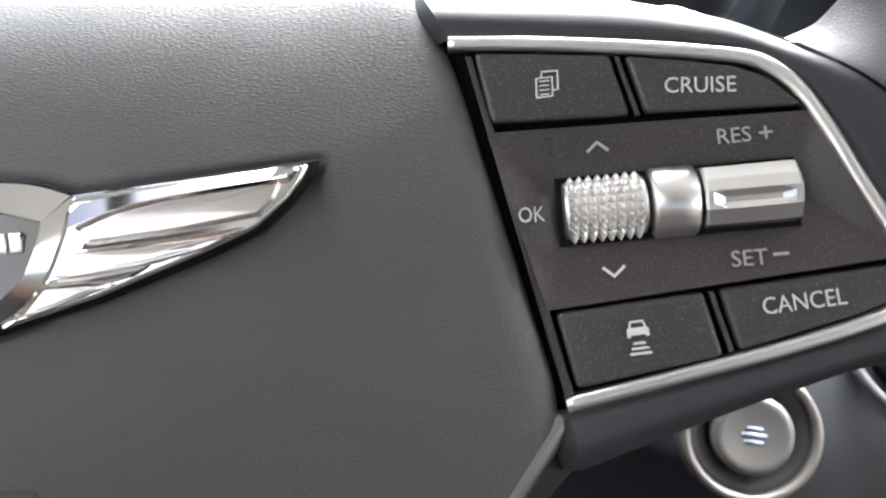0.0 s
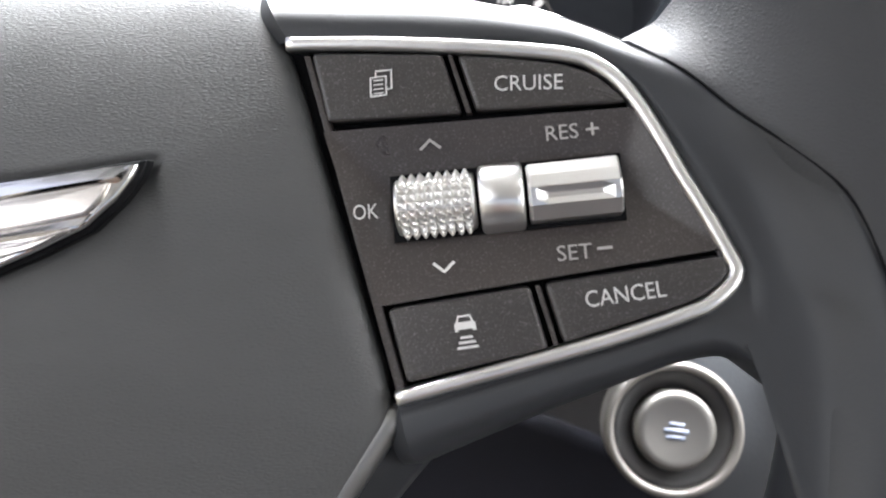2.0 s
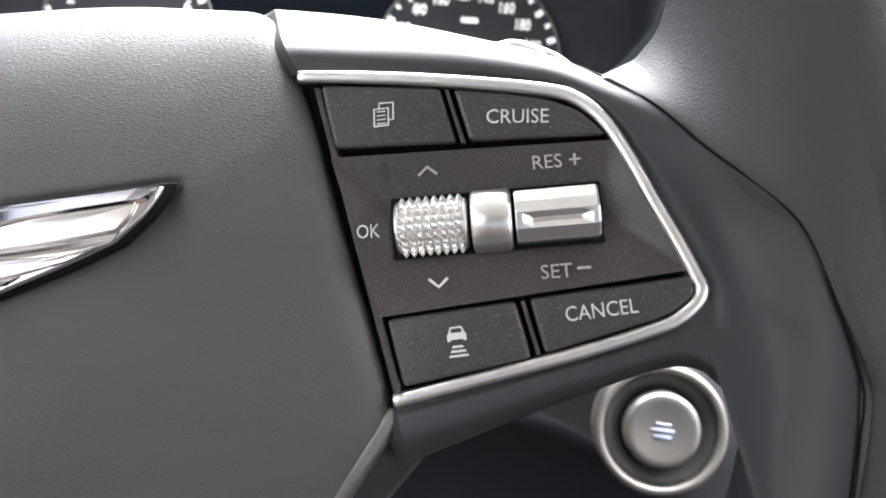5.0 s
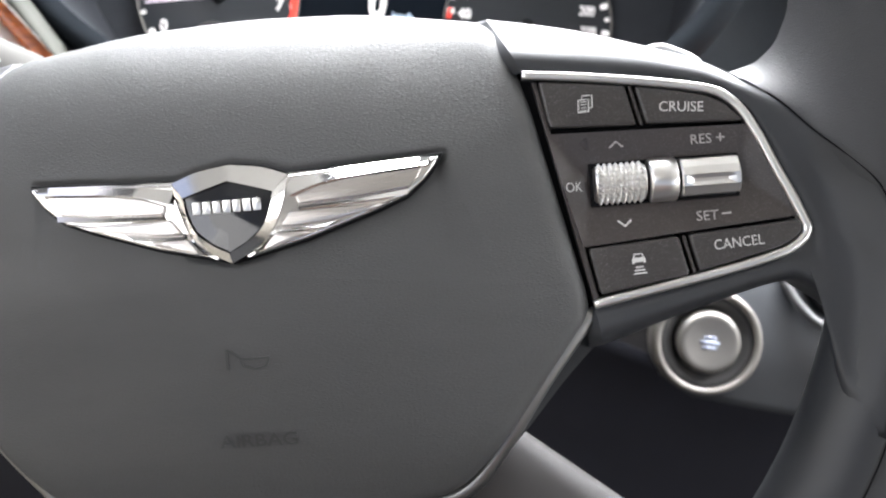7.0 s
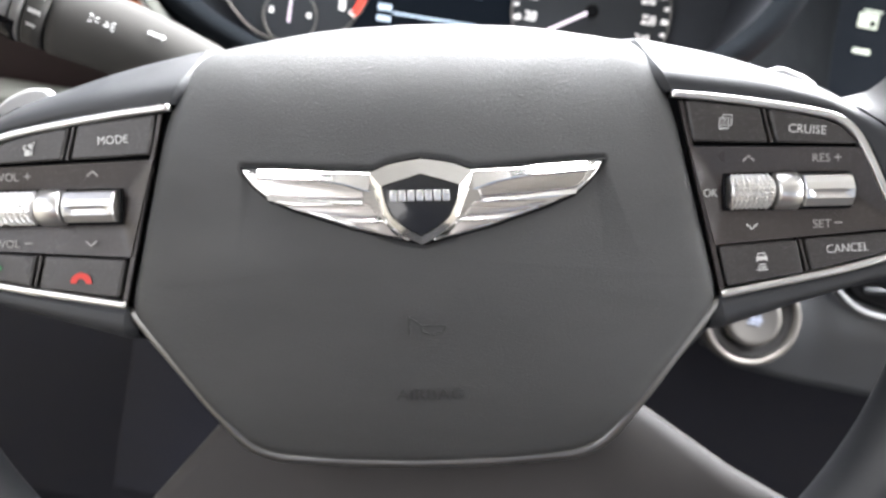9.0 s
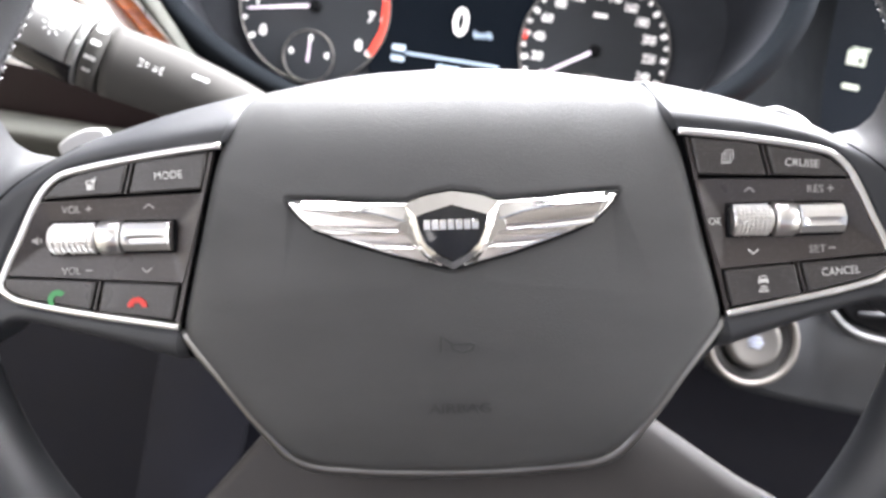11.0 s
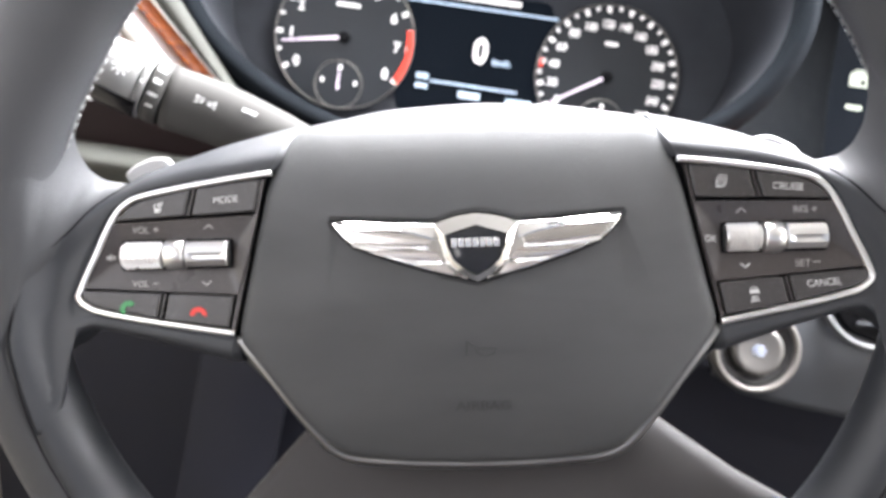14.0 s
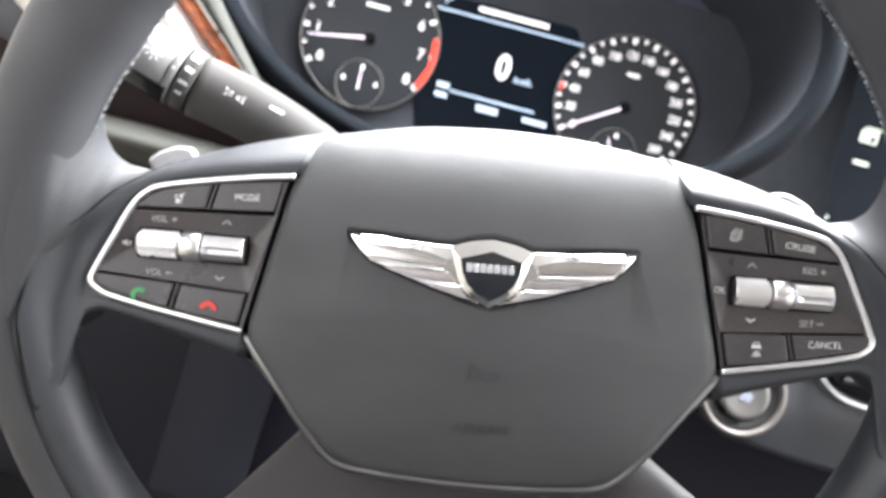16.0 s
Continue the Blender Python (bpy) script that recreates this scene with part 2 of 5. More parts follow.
def inset(points, d):
    """The closed outline moved inwards by d (outwards if negative)."""
    k = len(points)
    area = sum(points[i][0] * points[(i + 1) % k][1] - points[(i + 1) % k][0] * points[i][1] for i in range(k))
    turn = 1 if area > 0 else -1
    out = []
    for i in range(k):
        a, b, c = (Vector(points[(i + j) % k]) for j in (-1, 0, 1))
        e, f = (b - a), (c - b)
        if e.length < 1e-9:
            e = f
        if f.length < 1e-9:
            f = e
        n1, n2 = Vector((-e.y, e.x)).normalized(), Vector((-f.y, f.x)).normalized()
        n = n1 + n2
        n = n / max(n.length_squared / 2, 0.35) if n.length > 1e-6 else n1
        out.append(b + n * d * turn)
    return out


def loft(bm, loops, closed=True, cap_first=False, cap_last=False):
    rows = [[bm.verts.new(p) for p in loop] for loop in loops]
    k = len(rows[0])
    for a, b in zip(rows, rows[1:]):
        for i in range(k if closed else k - 1):
            j = (i + 1) % k
            bm.faces.new((a[i], a[j], b[j], b[i]))
    if cap_first:
        bm.faces.new(rows[0])
    if cap_last:
        bm.faces.new(list(reversed(rows[-1])))
    return rows


def pod_y(z):
    """The plane of the switch pods in the wheel's frame."""
    return 0.0004 + 0.145 * z


def slab(outline, front, depth, bevel=0.0004, crown=0.0, bm=None, steps=3):
    """A solid plate from an outline (x, z): its face at y = front(x, z), rounded at the edge, depth thick."""
    bm = bm or bmesh.new()
    f = front if callable(front) else (lambda x, z: front)
    cx, cz = sum(p[0] for p in outline) / len(outline), sum(p[1] for p in outline) / len(outline)
    loops = [[(p[0], f(p[0], p[1]) + depth, p[1]) for p in outline]]
    for s in range(steps + 1):
        a = s / steps * math.pi / 2
        ring = inset(outline, bevel * (1 - math.cos(a)))
        loops.append([(p[0], f(p[0], p[1]) + bevel * (1 - math.sin(a)), p[1]) for p in ring])
    inner = inset(outline, bevel)
    held = inset(outline, bevel * 1.3)
    loops.append([(p[0], f(p[0], p[1]), p[1]) for p in held])
    if crown:
        for u in (0.75, 0.5, 0.25):
            loops.append([(cx + (p[0] - cx) * u, f(cx + (p[0] - cx) * u, cz + (p[1] - cz) * u) - crown * (1 - u * u), cz + (p[1] - cz) * u) for p in inner])
    rows = loft(bm, loops)
    bm.faces.new(rows[0])
    c = bm.verts.new((cx, f(cx, cz) - crown, cz))
    k = len(rows[-1])
    for i in range(k):
        bm.faces.new((rows[-1][i], rows[-1][(i + 1) % k], c))
    return bm


def sweep(bm, path, section, closed=False, ups=None, caps=True):
    """A section (side, out) swept along a path of points."""
    k = len(path)
    loops = []
    for i, p in enumerate(path):
        p = Vector(p)
        a, b = Vector(path[i - 1] if i or closed else path[i]), Vector(path[(i + 1) % k] if i < k - 1 or closed else path[i])
        t = (b - a).normalized()
        up = Vector(ups[i]) if ups else Vector((0, -1, 0))
        side = t.cross(up).normalized()
        out = side.cross(t).normalized()
        loops.append([p + side * s + out * o for s, o in section])
    rows = loft(bm, loops)
    if closed:
        for i in range(len(section)):
            j = (i + 1) % len(section)
            bm.faces.new((rows[-1][i], rows[-1][j], rows[0][j], rows[0][i]))
    elif caps:
        bm.faces.new(rows[0])
        bm.faces.new(list(reversed(rows[-1])))
    return bm


def round_section(w, h, n=10):
    return [(w * math.cos(2 * math.pi * i / n), h * math.sin(2 * math.pi * i / n)) for i in range(n)]


def lathe(bm, profile, n=64, axis="y", start=0.0):
    """Turns (radius, along) about the y axis."""
    loops = [[(r * math.cos(2 * math.pi * i / n + start), a, r * math.sin(2 * math.pi * i / n + start)) for i in range(n)] for r, a in profile]
    rows = loft(bm, loops)
    for row in (rows[0], rows[-1]):
        bm.faces.new(row)
    return bm


def box(bm, x0, x1, y0, y1, z0, z1, bevel=0.0):
    vs = bmesh.ops.create_cube(bm, size=1.0)["verts"]
    for v in vs:
        v.co = Vector(((x0 + x1) / 2 + v.co.x * (x1 - x0), (y0 + y1) / 2 + v.co.y * (y1 - y0), (z0 + z1) / 2 + v.co.z * (z1 - z0)))
    if bevel:
        edges = {e for v in vs for e in v.link_edges}
        bmesh.ops.bevel(bm, geom=list(edges), offset=bevel, segments=2, affect="EDGES", profile=0.6)
    return bm


def lettering(text, height, width=1.0, bold=0.0):
    """The built-in font's outlines as a bmesh, centred, in the x-z plane, facing -y."""
    cu = bpy.data.curves.new("lettering", "FONT")
    cu.body, cu.align_x, cu.align_y, cu.size, cu.extrude, cu.resolution_u = text, "CENTER", "CENTER", height / 0.7, 0.0, 3
    cu.offset = bold * height
    ob = bpy.data.objects.new("lettering", cu)
    scene.collection.objects.link(ob)
    bpy.context.view_layer.update()
    me = bpy.data.meshes.new_from_object(ob.evaluated_get(bpy.context.evaluated_depsgraph_get()))
    bpy.data.objects.remove(ob)
    bpy.data.curves.remove(cu)
    out = bmesh.new()
    out.from_mesh(me)
    bpy.data.meshes.remove(me)
    xs, ys = [v.co.x for v in out.verts], [v.co.y for v in out.verts]
    mx, my = (min(xs) + max(xs)) / 2, (min(ys) + max(ys)) / 2
    for v in out.verts:
        v.co = Vector(((v.co.x - mx) * width, 0, v.co.y - my))
    top = bmesh.ops.extrude_face_region(out, geom=list(out.faces))
    for v in top["geom"]:
        if isinstance(v, bmesh.types.BMVert):
            v.co.y -= 0.00008
    return out


def moved(bm, m):
    bmesh.ops.transform(bm, matrix=m, verts=bm.verts)
    return bm


def joined(*bms):
    out = bms[0]
    for b in bms[1:]:
        me = bpy.data.meshes.new("join")
        b.to_mesh(me)
        b.free()
        out.from_mesh(me)
        bpy.data.meshes.remove(me)
    return out


def pod_x(x, side):
    """The pod on the far side of the hub is a little longer."""
    return x if side > 0 else -(76.0 + (x - 77.0) * 1.10)


def mm(points, mirror=1):
    return [(pod_x(x, mirror) / 1000, z / 1000) for x, z in points]


# ---------------------------------------------------------------- steering wheel
wheel = thing("steering_wheel", WHEEL, "black leather steering wheel with silver winged badge, turned slightly anticlockwise", "steering wheel")
RIM_X, RIM_Y, RIM_Z, RIM_R, RIM_A, RIM_B = -0.004, -0.002, -0.034, 0.1790, 0.0170, 0.0155


def rim_point(theta, phi, grow=0.0):
    """On the rim: theta round the wheel, phi round the grip (0 outside, 90 to the driver, 180 inside), in degrees."""
    th, ph = radians(theta), radians(phi)
    rest = float(np.interp(theta % 360, [95, 125, 150, 166, 176], [0.0, 0.008, 0.008, 0.004, 0.0]))
    r = RIM_R + (RIM_A + grow) * math.cos(ph) - rest * (0.5 - 0.5 * math.cos(ph))
    return Vector((RIM_X + r * math.cos(th), RIM_Y - (RIM_B + grow) * math.sin(ph), RIM_Z + r * math.sin(th)))


def far_side(x, side):
    """The spoke on the far side of the hub is a little longer."""
    return x if side > 0 else x + float(np.interp(x, [0.077, 0.1478, 0.165, 0.2], [-0.001, 0.0061, 0.008, 0.008]))


def build_rim():
    bm = bmesh.new()
    n, k = 180, 40
    loops = []
    for i in range(n):
        th = 360 * i / n
        off = abs(((th + 180) % 360) - 180)
        off = min(off, 180 - off) * (1 if 180 < th < 360 else -1)
        tuck = max(0.0, min(1.0, (off + 2) / 6)) * max(0.0, min(1.0, (66 - off) / 4))
        row = []
        for j in range(k):
            ph = 360 * j / k
            inside = max(0.0, min(1.0, (ph - 106) / 12)) * max(0.0, min(1.0, (262 - ph) / 14))
            row.append(rim_point(th, ph, -0.004 * tuck * inside))
        loops.append(row)
    loops.append(loops[0])
    loft(bm, loops)
    bmesh.ops.remove_doubles(bm, verts=bm.verts, dist=1e-6)
    part("rim", bm, "leather", wheel, "black grained leather grip")
    # leather webs that run from the rim into the spokes above the switch pods
    for side in (1, -1):
        loops = []
        for i in range(45):
            r = 0.123 + (0.179 - 0.123) * i / 44
            lo = float(np.interp(r * 1000, [123, 132, 140.8, 147, 152.4, 158, 164, 169, 174.5, 179], [13.4, 12.6, 11.4, 8.3, 5.0, 2.6, 0.0, -4.8, -9.0, -11.0]))
            hi = float(np.interp(r * 1000, [123, 132, 142, 148, 153, 157, 160, 164, 170, 179], [15.2, 14.0, 12.6, 12.7, 13.9, 16.2, 19.5, 27.0, 33.0, 35.0]))
            rr = (r - RIM_R) / RIM_A
            grip = RIM_Y - RIM_B * math.sqrt(max(0.0, 1 - rr * rr)) if abs(rr) < 1 else RIM_Y + 2 * (RIM_R - RIM_A - r)
            flat = float(np.interp(r * 1000, [123, 132, 141, 147, 152, 158, 164, 169, 174, 179], [0.0105, 0.0065, 0.0025, -0.0012, -0.0056, -0.0108, -0.0146, -0.0166, -0.0176, -0.0178]))
            far = max(0.0, min(1.0, (r * 1000 - 148) / 22))
            far = far * far * (3 - 2 * far)
            row = []
            for k in range(25):
                u = k / 24
                th = radians(lo + (hi - lo) * u)
                low = min(flat, grip - 0.0004)
                y = low + (grip + 0.0010 - low) * min(1.0, u ** 1.45 * far) + (1 - far) * (0.016 * u ** 1.5 - 0.002 * u ** 4)
                if i > 36:
                    y += 0.0010 * (i - 36) / 8
                row.append(Vector((side * far_side(r * math.cos(th) + RIM_X, side), y, RIM_Z + r * math.sin(th))))
            under = radians(lo - 1.5)
            row.insert(0, Vector((side * far_side(r * math.cos(under) + RIM_X, side), row[0].y + 0.0028, RIM_Z + r * math.sin(under))))
            loops.append(row)
        bm = bmesh.new()
        loft(bm, loops, closed=False)
        part("leather_web", bm, "leather", wheel, "black leather web between grip and spoke")
    # stitches along the inside of the grip: slanting pairs that cross over the seam
    bm = bmesh.new()
    for i in range(110):
        th = 12 + 156 * i / 109
        for a, b in (((th, 184, 0.0003), (th + 1.0, 200, 0.0007)), ((th + 1.1, 186, 0.0003), (th + 0.1, 199, 0.0008))):
            a, b = rim_point(*a), rim_point(*b)
            sweep(bm, [a, (a + b) / 2 + Vector((0, -0.0002, 0)), b], round_section(0.00025, 0.00022, 5), ups=[(0, -1, 0)] * 3)
    tagged(part("stitching", bm, "thread", wheel, "grey cross stitching along the inside of the grip"), kind="stuff")


build_rim()

CHROME_OUT = [(76.9, 0.1), (92.1, -1.7), (110.3, -4.6), (123.6, -7.4), (128.6, -9.9), (132.5, -14.0), (136.1, -20.7), (139.5, -28.8),
              (142.9, -36.2), (145.5, -42.7), (146.3, -45.1), (145.1, -47.8), (141.7, -50.4), (137.8, -51.9), (122.9, -55.4), (91.0, -61.3)]


def step(x, a, b):
    x = max(0.0, min(1.0, (x - a) / (b - a)))
    return x * x * (3 - 2 * x)


_z = np.array([-0.116, -0.100, -0.088, -0.060, -0.042, -0.018, -0.005, 0.005, 0.012, 0.018, 0.024])
_y = np.array([-0.0106, -0.0142, -0.0157, -0.0169, -0.0158, -0.0108, -0.0070, -0.0028, 0.0016, 0.0074, 0.0165])
COVER_Z = np.linspace(-0.116, 0.024, 141)
COVER_Y = np.convolve(np.pad(np.interp(COVER_Z, _z, _y), 12, "reflect", reflect_type="odd"), np.hanning(23)[1:-1] / np.hanning(23).sum(), "same")[12:-12]


def cover_y(x, z):
    """The crowned face of the airbag cover."""
    y = float(np.interp(z, COVER_Z, COVER_Y))
    y += 0.0085 * (x / 0.09) ** 2 * float(np.interp(z, [-0.095, -0.055], [0.3, 1.0]))
    return y


def cover_edge(z):
    """How far back the cover's side edge lies at the height z."""
    x = float(np.interp(z, [-0.005, 0.0085, 0.016, 0.020], [0.0775, 0.0731, 0.0680, 0.0640]))
    return cover_y(x, z) + 0.0040


def build_bezel(side):
    """The soft spoke shell between the switch pod and the rim, with its leg down the inside of the grip."""
    mid = side * RIM_X

    def on_rim(th, ph):
        q = rim_point(th, ph, 0.0009)
        return (q.x - RIM_X + mid, q.y, q.z)

    def swell(x, z, k=0.0075):
        """Front of the flat plate as it runs up on the round grip."""
        plate = pod_y(z)
        r = math.hypot(x - mid, z - RIM_Z)
        rr = (r - RIM_R) / (RIM_A + 0.0009)
        cut = -0.78
        at_cut = RIM_Y - (RIM_B + 0.0009) * math.sqrt(1 - cut * cut)
        if rr > cut:
            tube = RIM_Y - (RIM_B + 0.0009) * math.sqrt(max(0.0, 1 - rr * rr))
        else:
            slope = (RIM_B / RIM_A) * -cut / math.sqrt(1 - cut * cut)
            tube = at_cut + slope * (cut - rr) * RIM_A
        if k < 0.0004:
            return tube if rr > cut else min(plate, tube)
        h = max(0.0, k - abs(plate - tube)) / k
        return min(plate, tube) - h * h * k * 0.25

    outer = [(0.0690, 0.0140, 0.0172), (0.092, 0.0135, 0.0116), (0.110, 0.0120, 0.0060), (0.1235, 0.0092, 0.0008),
             (0.1340, 0.0040, -0.0062), (0.1415, -0.0012, -0.0127), (0.1478, -0.0059, -0.0208)]
    outer = [(far_side(x, side), y, z) for x, y, z in outer]
    start = on_rim(0, 152)
    outer += [(start[0], -0.0132, start[2]), on_rim(-4.8, 126), on_rim(-9.0, 112), on_rim(-22.0, 106), on_rim(-19.0, 150), on_rim(-12.5, 196)]
    outer += [(far_side(x, side), y, z) for x, y, z in ((0.1440, 0.0085, -0.0605), (0.1235, 0.0085, -0.0645), (0.0930, 0.0085, -0.0745))]
    inner = [(side * pod_x(x, side) / 1000, pod_y(z / 1000) + 0.0002, z / 1000) for x, z in CHROME_OUT]
    flip = lambda q: Vector((q[0] * side, q[1], q[2]))
    n = 160
    a, b, where = curve_through(inner, n), [], []
    # carry the outer curve with the same steps as the inner one
    ks = [0.0]
    for p, q in zip(inner, inner[1:]):
        ks.append(ks[-1] + (Vector(q) - Vector(p)).length)
    for i in range(n):
        want = ks[-1] * i / (n - 1)
        j = max(j for j in range(len(ks) - 1) if ks[j] <= want + 1e-9)
        u = (want - ks[j]) / (ks[j + 1] - ks[j])
        where.append(j + u)
        if 9 <= j <= 11:
            b.append(Vector(on_rim(float(np.interp(j + u, [9, 10, 11, 12], [-9.0, -22.0, -19.0, -12.5])), float(np.interp(j + u, [9, 10, 11, 12], [112, 106, 150, 196])))))
            continue
        P = [Vector(outer[max(0, min(len(outer) - 1, j + d))]) for d in (-1, 0, 1, 2)]
        if j == 8:
            P[3] = P[2] * 2 - P[1]
        if j == 12:
            P[0] = P[1] * 2 - P[2]
        b.append(0.5 * (2 * P[1] + (P[2] - P[0]) * u + (2 * P[0] - 5 * P[1] + 4 * P[2] - P[3]) * u * u + (3 * P[1] - P[0] - 3 * P[2] + P[3]) * u ** 3))
    loops = []
    for s in range(19):
        u = s / 18
        row = []
        for p, q, at_k in zip(a, b, where):
            d = (q - p).length
            w = p.lerp(q, u)
            valley = 0.0012 * math.exp(-((u - 0.06) / 0.06) ** 2) * step(at_k, 0.5, 2.5)
            soft = p.y + (q.y - p.y) * u ** 2.2 - 0.10 * d * math.sin(math.pi * u) * (0.2 + 0.8 * u) + valley
            # round edge that turns back to the far rim of the plate
            e = max(0.0, (u - 0.35) / 0.65)
            turn = 1 - math.sqrt(max(0.0, 1 - e * e))
            on_grip = step(at_k, 8.4, 9.4) * (1 - step(at_k, 12.0, 12.6)) * step(u, 0.3, 0.75)
            f = swell(w.x, w.z, 0.0075 * (1 - on_grip)) + valley
            f += (q.y - f) * turn
            m = step(at_k, 5.0, 7.4)
            w.y = soft * (1 - m) + f * m
            # flush with the edge of the airbag cover where the two meet
            near = 0.9 * (1 - step(at_k, 0.0, 2.2)) * step(u, 0.15, 1.0)
            w.y += near * (cover_edge(w.z) - w.y)
            row.append(flip(w))
        loops.append(row)
    loops.append([Vector((p.x, p.y + (0.012 if not 8.8 < k < 12.3 else 0.0002), p.z)) for p, k in zip(loops[-1], where)])
    bm = bmesh.new()
    loft(bm, loops, closed=False)
    # return behind the airbag cover, and under the pod's lower corner
    for col, dx, dz in ((0, -0.0035, 0.0), (-1, -0.003, -0.001)):
        line = [Vector(row[col]) for row in loops]
        loft(bm, [line, [q + Vector((side * dx, 0.0035, dz)) for q in line]], closed=False)
    part("spoke_shell", bm, "soft", wheel, "soft black plastic shell round the switch pod")
    # leg on the inside of the grip
    bm = bmesh.new()
    loops = []
    for i in range(50):
        th = -4.0 - 61 * i / 49
        swollen = 0.0002 + 0.0014 * step(-th, 5.0, 13.0)
        row = []
        for j in range(17):
            v = j / 16
            q = rim_point(th, 106 + 128 * v, swollen - 0.0018 * (abs(v - 0.5) * 2) ** 8)
            row.append(Vector(((q.x - RIM_X) * side + RIM_X, q.y, q.z)))
        loops.append(row)
    loft(bm, loops, closed=False)
    part("grip_inlay", bm, "soft", wheel, "smooth black inlay on the inside of the grip")
    # dark joint between shell and leather
    line = [flip(q) + Vector((0, -0.0002, 0)) for q in outer[3:10]] + [flip(on_rim(-9.0 - 55 * i / 20, 112 - 7 * min(1.0, i / 5))) + Vector((0, -0.0002, 0)) for i in range(1, 21)]
    part("joint", sweep(bmesh.new(), [tuple(q) for q in curve_through(line, 90)], round_section(0.00026, 0.00032, 6)), "gap", wheel)


for side in (1, -1):
    build_bezel(side)


BADGE_X = 0.0014
BADGE_HALF = [(0, -17.4), (8.4, -18.7), (14.6, -20.9), (30, -20.2), (53.2, -19.2), (52.2, -21.6), (49.4, -25.0), (44.4, -29.2), (36, -32.4), (19, -37.8), (0, -42.1)]


def mirrored(half):
    """A half outline in millimetres, closed about the badge's middle."""
    return [(BADGE_X + x / 1000, z / 1000) for x, z in half] + [(BADGE_X - x / 1000, z / 1000) for x, z in reversed(half) if x > 0]


def outside(ring, p):
    """Distance of a point from a closed outline; 0 inside."""
    best, odd = 1.0, False
    for a, b in zip(ring, ring[1:] + ring[:1]):
        t = max(0.0, min(1.0, (p - a).dot(b - a) / (b - a).length_squared))
        best = min(best, (p - a - (b - a) * t).length)
        if (a.y > p.y) != (b.y > p.y) and p.x < a.x + (b.x - a.x) * (p.y - a.y) / (b.y - a.y):
            odd = not odd
    return 0.0 if odd else best


def build_cover():
    outline = [(-0.0655, 0.0165), (-0.031, 0.0227), (0.002, 0.0240), (0.0345, 0.0222), (0.0680, 0.0160), (0.0731, 0.0085),
               (0.0775, -0.0050), (0.0893, -0.0575), (0.0896, -0.0635), (0.0640, -0.0965), (0.0520, -0.1088), (0.0320, -0.1120), (0.0, -0.1131),
               (-0.0320, -0.1120), (-0.0520, -0.1088), (-0.0640, -0.0965), (-0.0896, -0.0635), (-0.0893, -0.0575), (-0.0773, -0.0050), (-0.0724, 0.0085)]
    fine = rounded(outline, 0.010, 6)
    n = len(fine)
    bm = bmesh.new()
    c = Vector((0.0, -0.045))
    loops = []
    for s in (1.0, 0.998, 0.993, 0.985, 0.974, 0.96, 0.94, 0.91, 0.87, 0.82, 0.76, 0.7, 0.62, 0.54, 0.46, 0.38, 0.3, 0.22, 0.14, 0.07):
        row = []
        for p in fine:
            q = c + (p - c) * s
            edge = max(0.0, (s - 0.94) / 0.06)
            row.append((q.x, cover_y(q.x, q.y) + 0.0034 * (1 - math.sqrt(max(0.0, 1 - edge ** 2))), q.y))
        loops.append(row)
    skirt = [(p[0], p[1] + 0.015, p[2]) for p in loops[0]]
    rows = loft(bm, [skirt] + loops)
    v = bm.verts.new((c.x, cover_y(c.x, c.y), c.y))
    for i in range(n):
        bm.faces.new((rows[-1][i], rows[-1][(i + 1) % n], v))
    # shallow recess with soft sides that the badge sits in
    near = [e for e in bm.edges if all(abs(q.co.x) < 0.060 and -0.047 < q.co.z < -0.012 for q in e.verts)]
    bmesh.ops.subdivide_edges(bm, edges=near, cuts=7, use_grid_fill=True)
    ring = [Vector(p) for p in mirrored(BADGE_HALF)]
    for q in bm.verts:
        if abs(q.co.x) < 0.060 and -0.047 < q.co.z < -0.012:
            q.co.y = cover_y(q.co.x, q.co.z) + 0.0011 * (1 - step(outside(ring, Vector((q.co.x, q.co.z))), 0.0002, 0.0020))
    cover = part("airbag_cover", bm, "cover", wheel, "matt black grained airbag cover")
    # horn sign and word, moulded in
    at = lambda x, z: Vector((x, cover_y(x, z) - 0.0002, z))
    bm = bmesh.new()
    horn = [[(-3.2, -63.6), (-3.4, -69.2)], [(-3.2, -63.8), (0.4, -66.6), (7.6, -66.6)], [(7.6, -66.6), (6.6, -68.6), (3.6, -69.4), (0.6, -68.4), (0.2, -66.8)]]
    for line in horn:
        sweep(bm, [at(x / 1000 , z / 1000) for x, z in line], [(-0.0003, -0.0001), (0.0003, -0.0001), (0.0003, 0.00012), (-0.0003, 0.00012)])
    part("horn_sign", bm, "emboss", cover, "horn outline moulded into the cover", smooth=False)
    bm = moved(lettering("AIRBAG", 0.0034, 1.0, 0.03), pose(0.0022, 0, -0.0883) @ Matrix.Diagonal((1.22, 1, 1, 1)))
    for vert in bm.verts:
        vert.co.y = cover_y(vert.co.x, vert.co.z) - 0.0002 + vert.co.y
    part("airbag_word", bm, "emboss", cover, "moulded airbag lettering", smooth=False)
    # satin strip round the lower edge of the cover
    low = [(0.0906, -0.0612), (0.0893, -0.0640), (0.0770, -0.0795), (0.0651, -0.0967), (0.0528, -0.1096), (0.0322, -0.1130), (0.0, -0.1142),
           (-0.0322, -0.1130), (-0.0528, -0.1096), (-0.0651, -0.0967), (-0.0770, -0.0795), (-0.0893, -0.0640), (-0.0906, -0.0612)]
    front = [-0.0088, -0.0100, -0.0117, -0.0108, -0.0100, -0.0098, -0.0098, -0.0098, -0.0100, -0.0108, -0.0117, -0.0100, -0.0088]
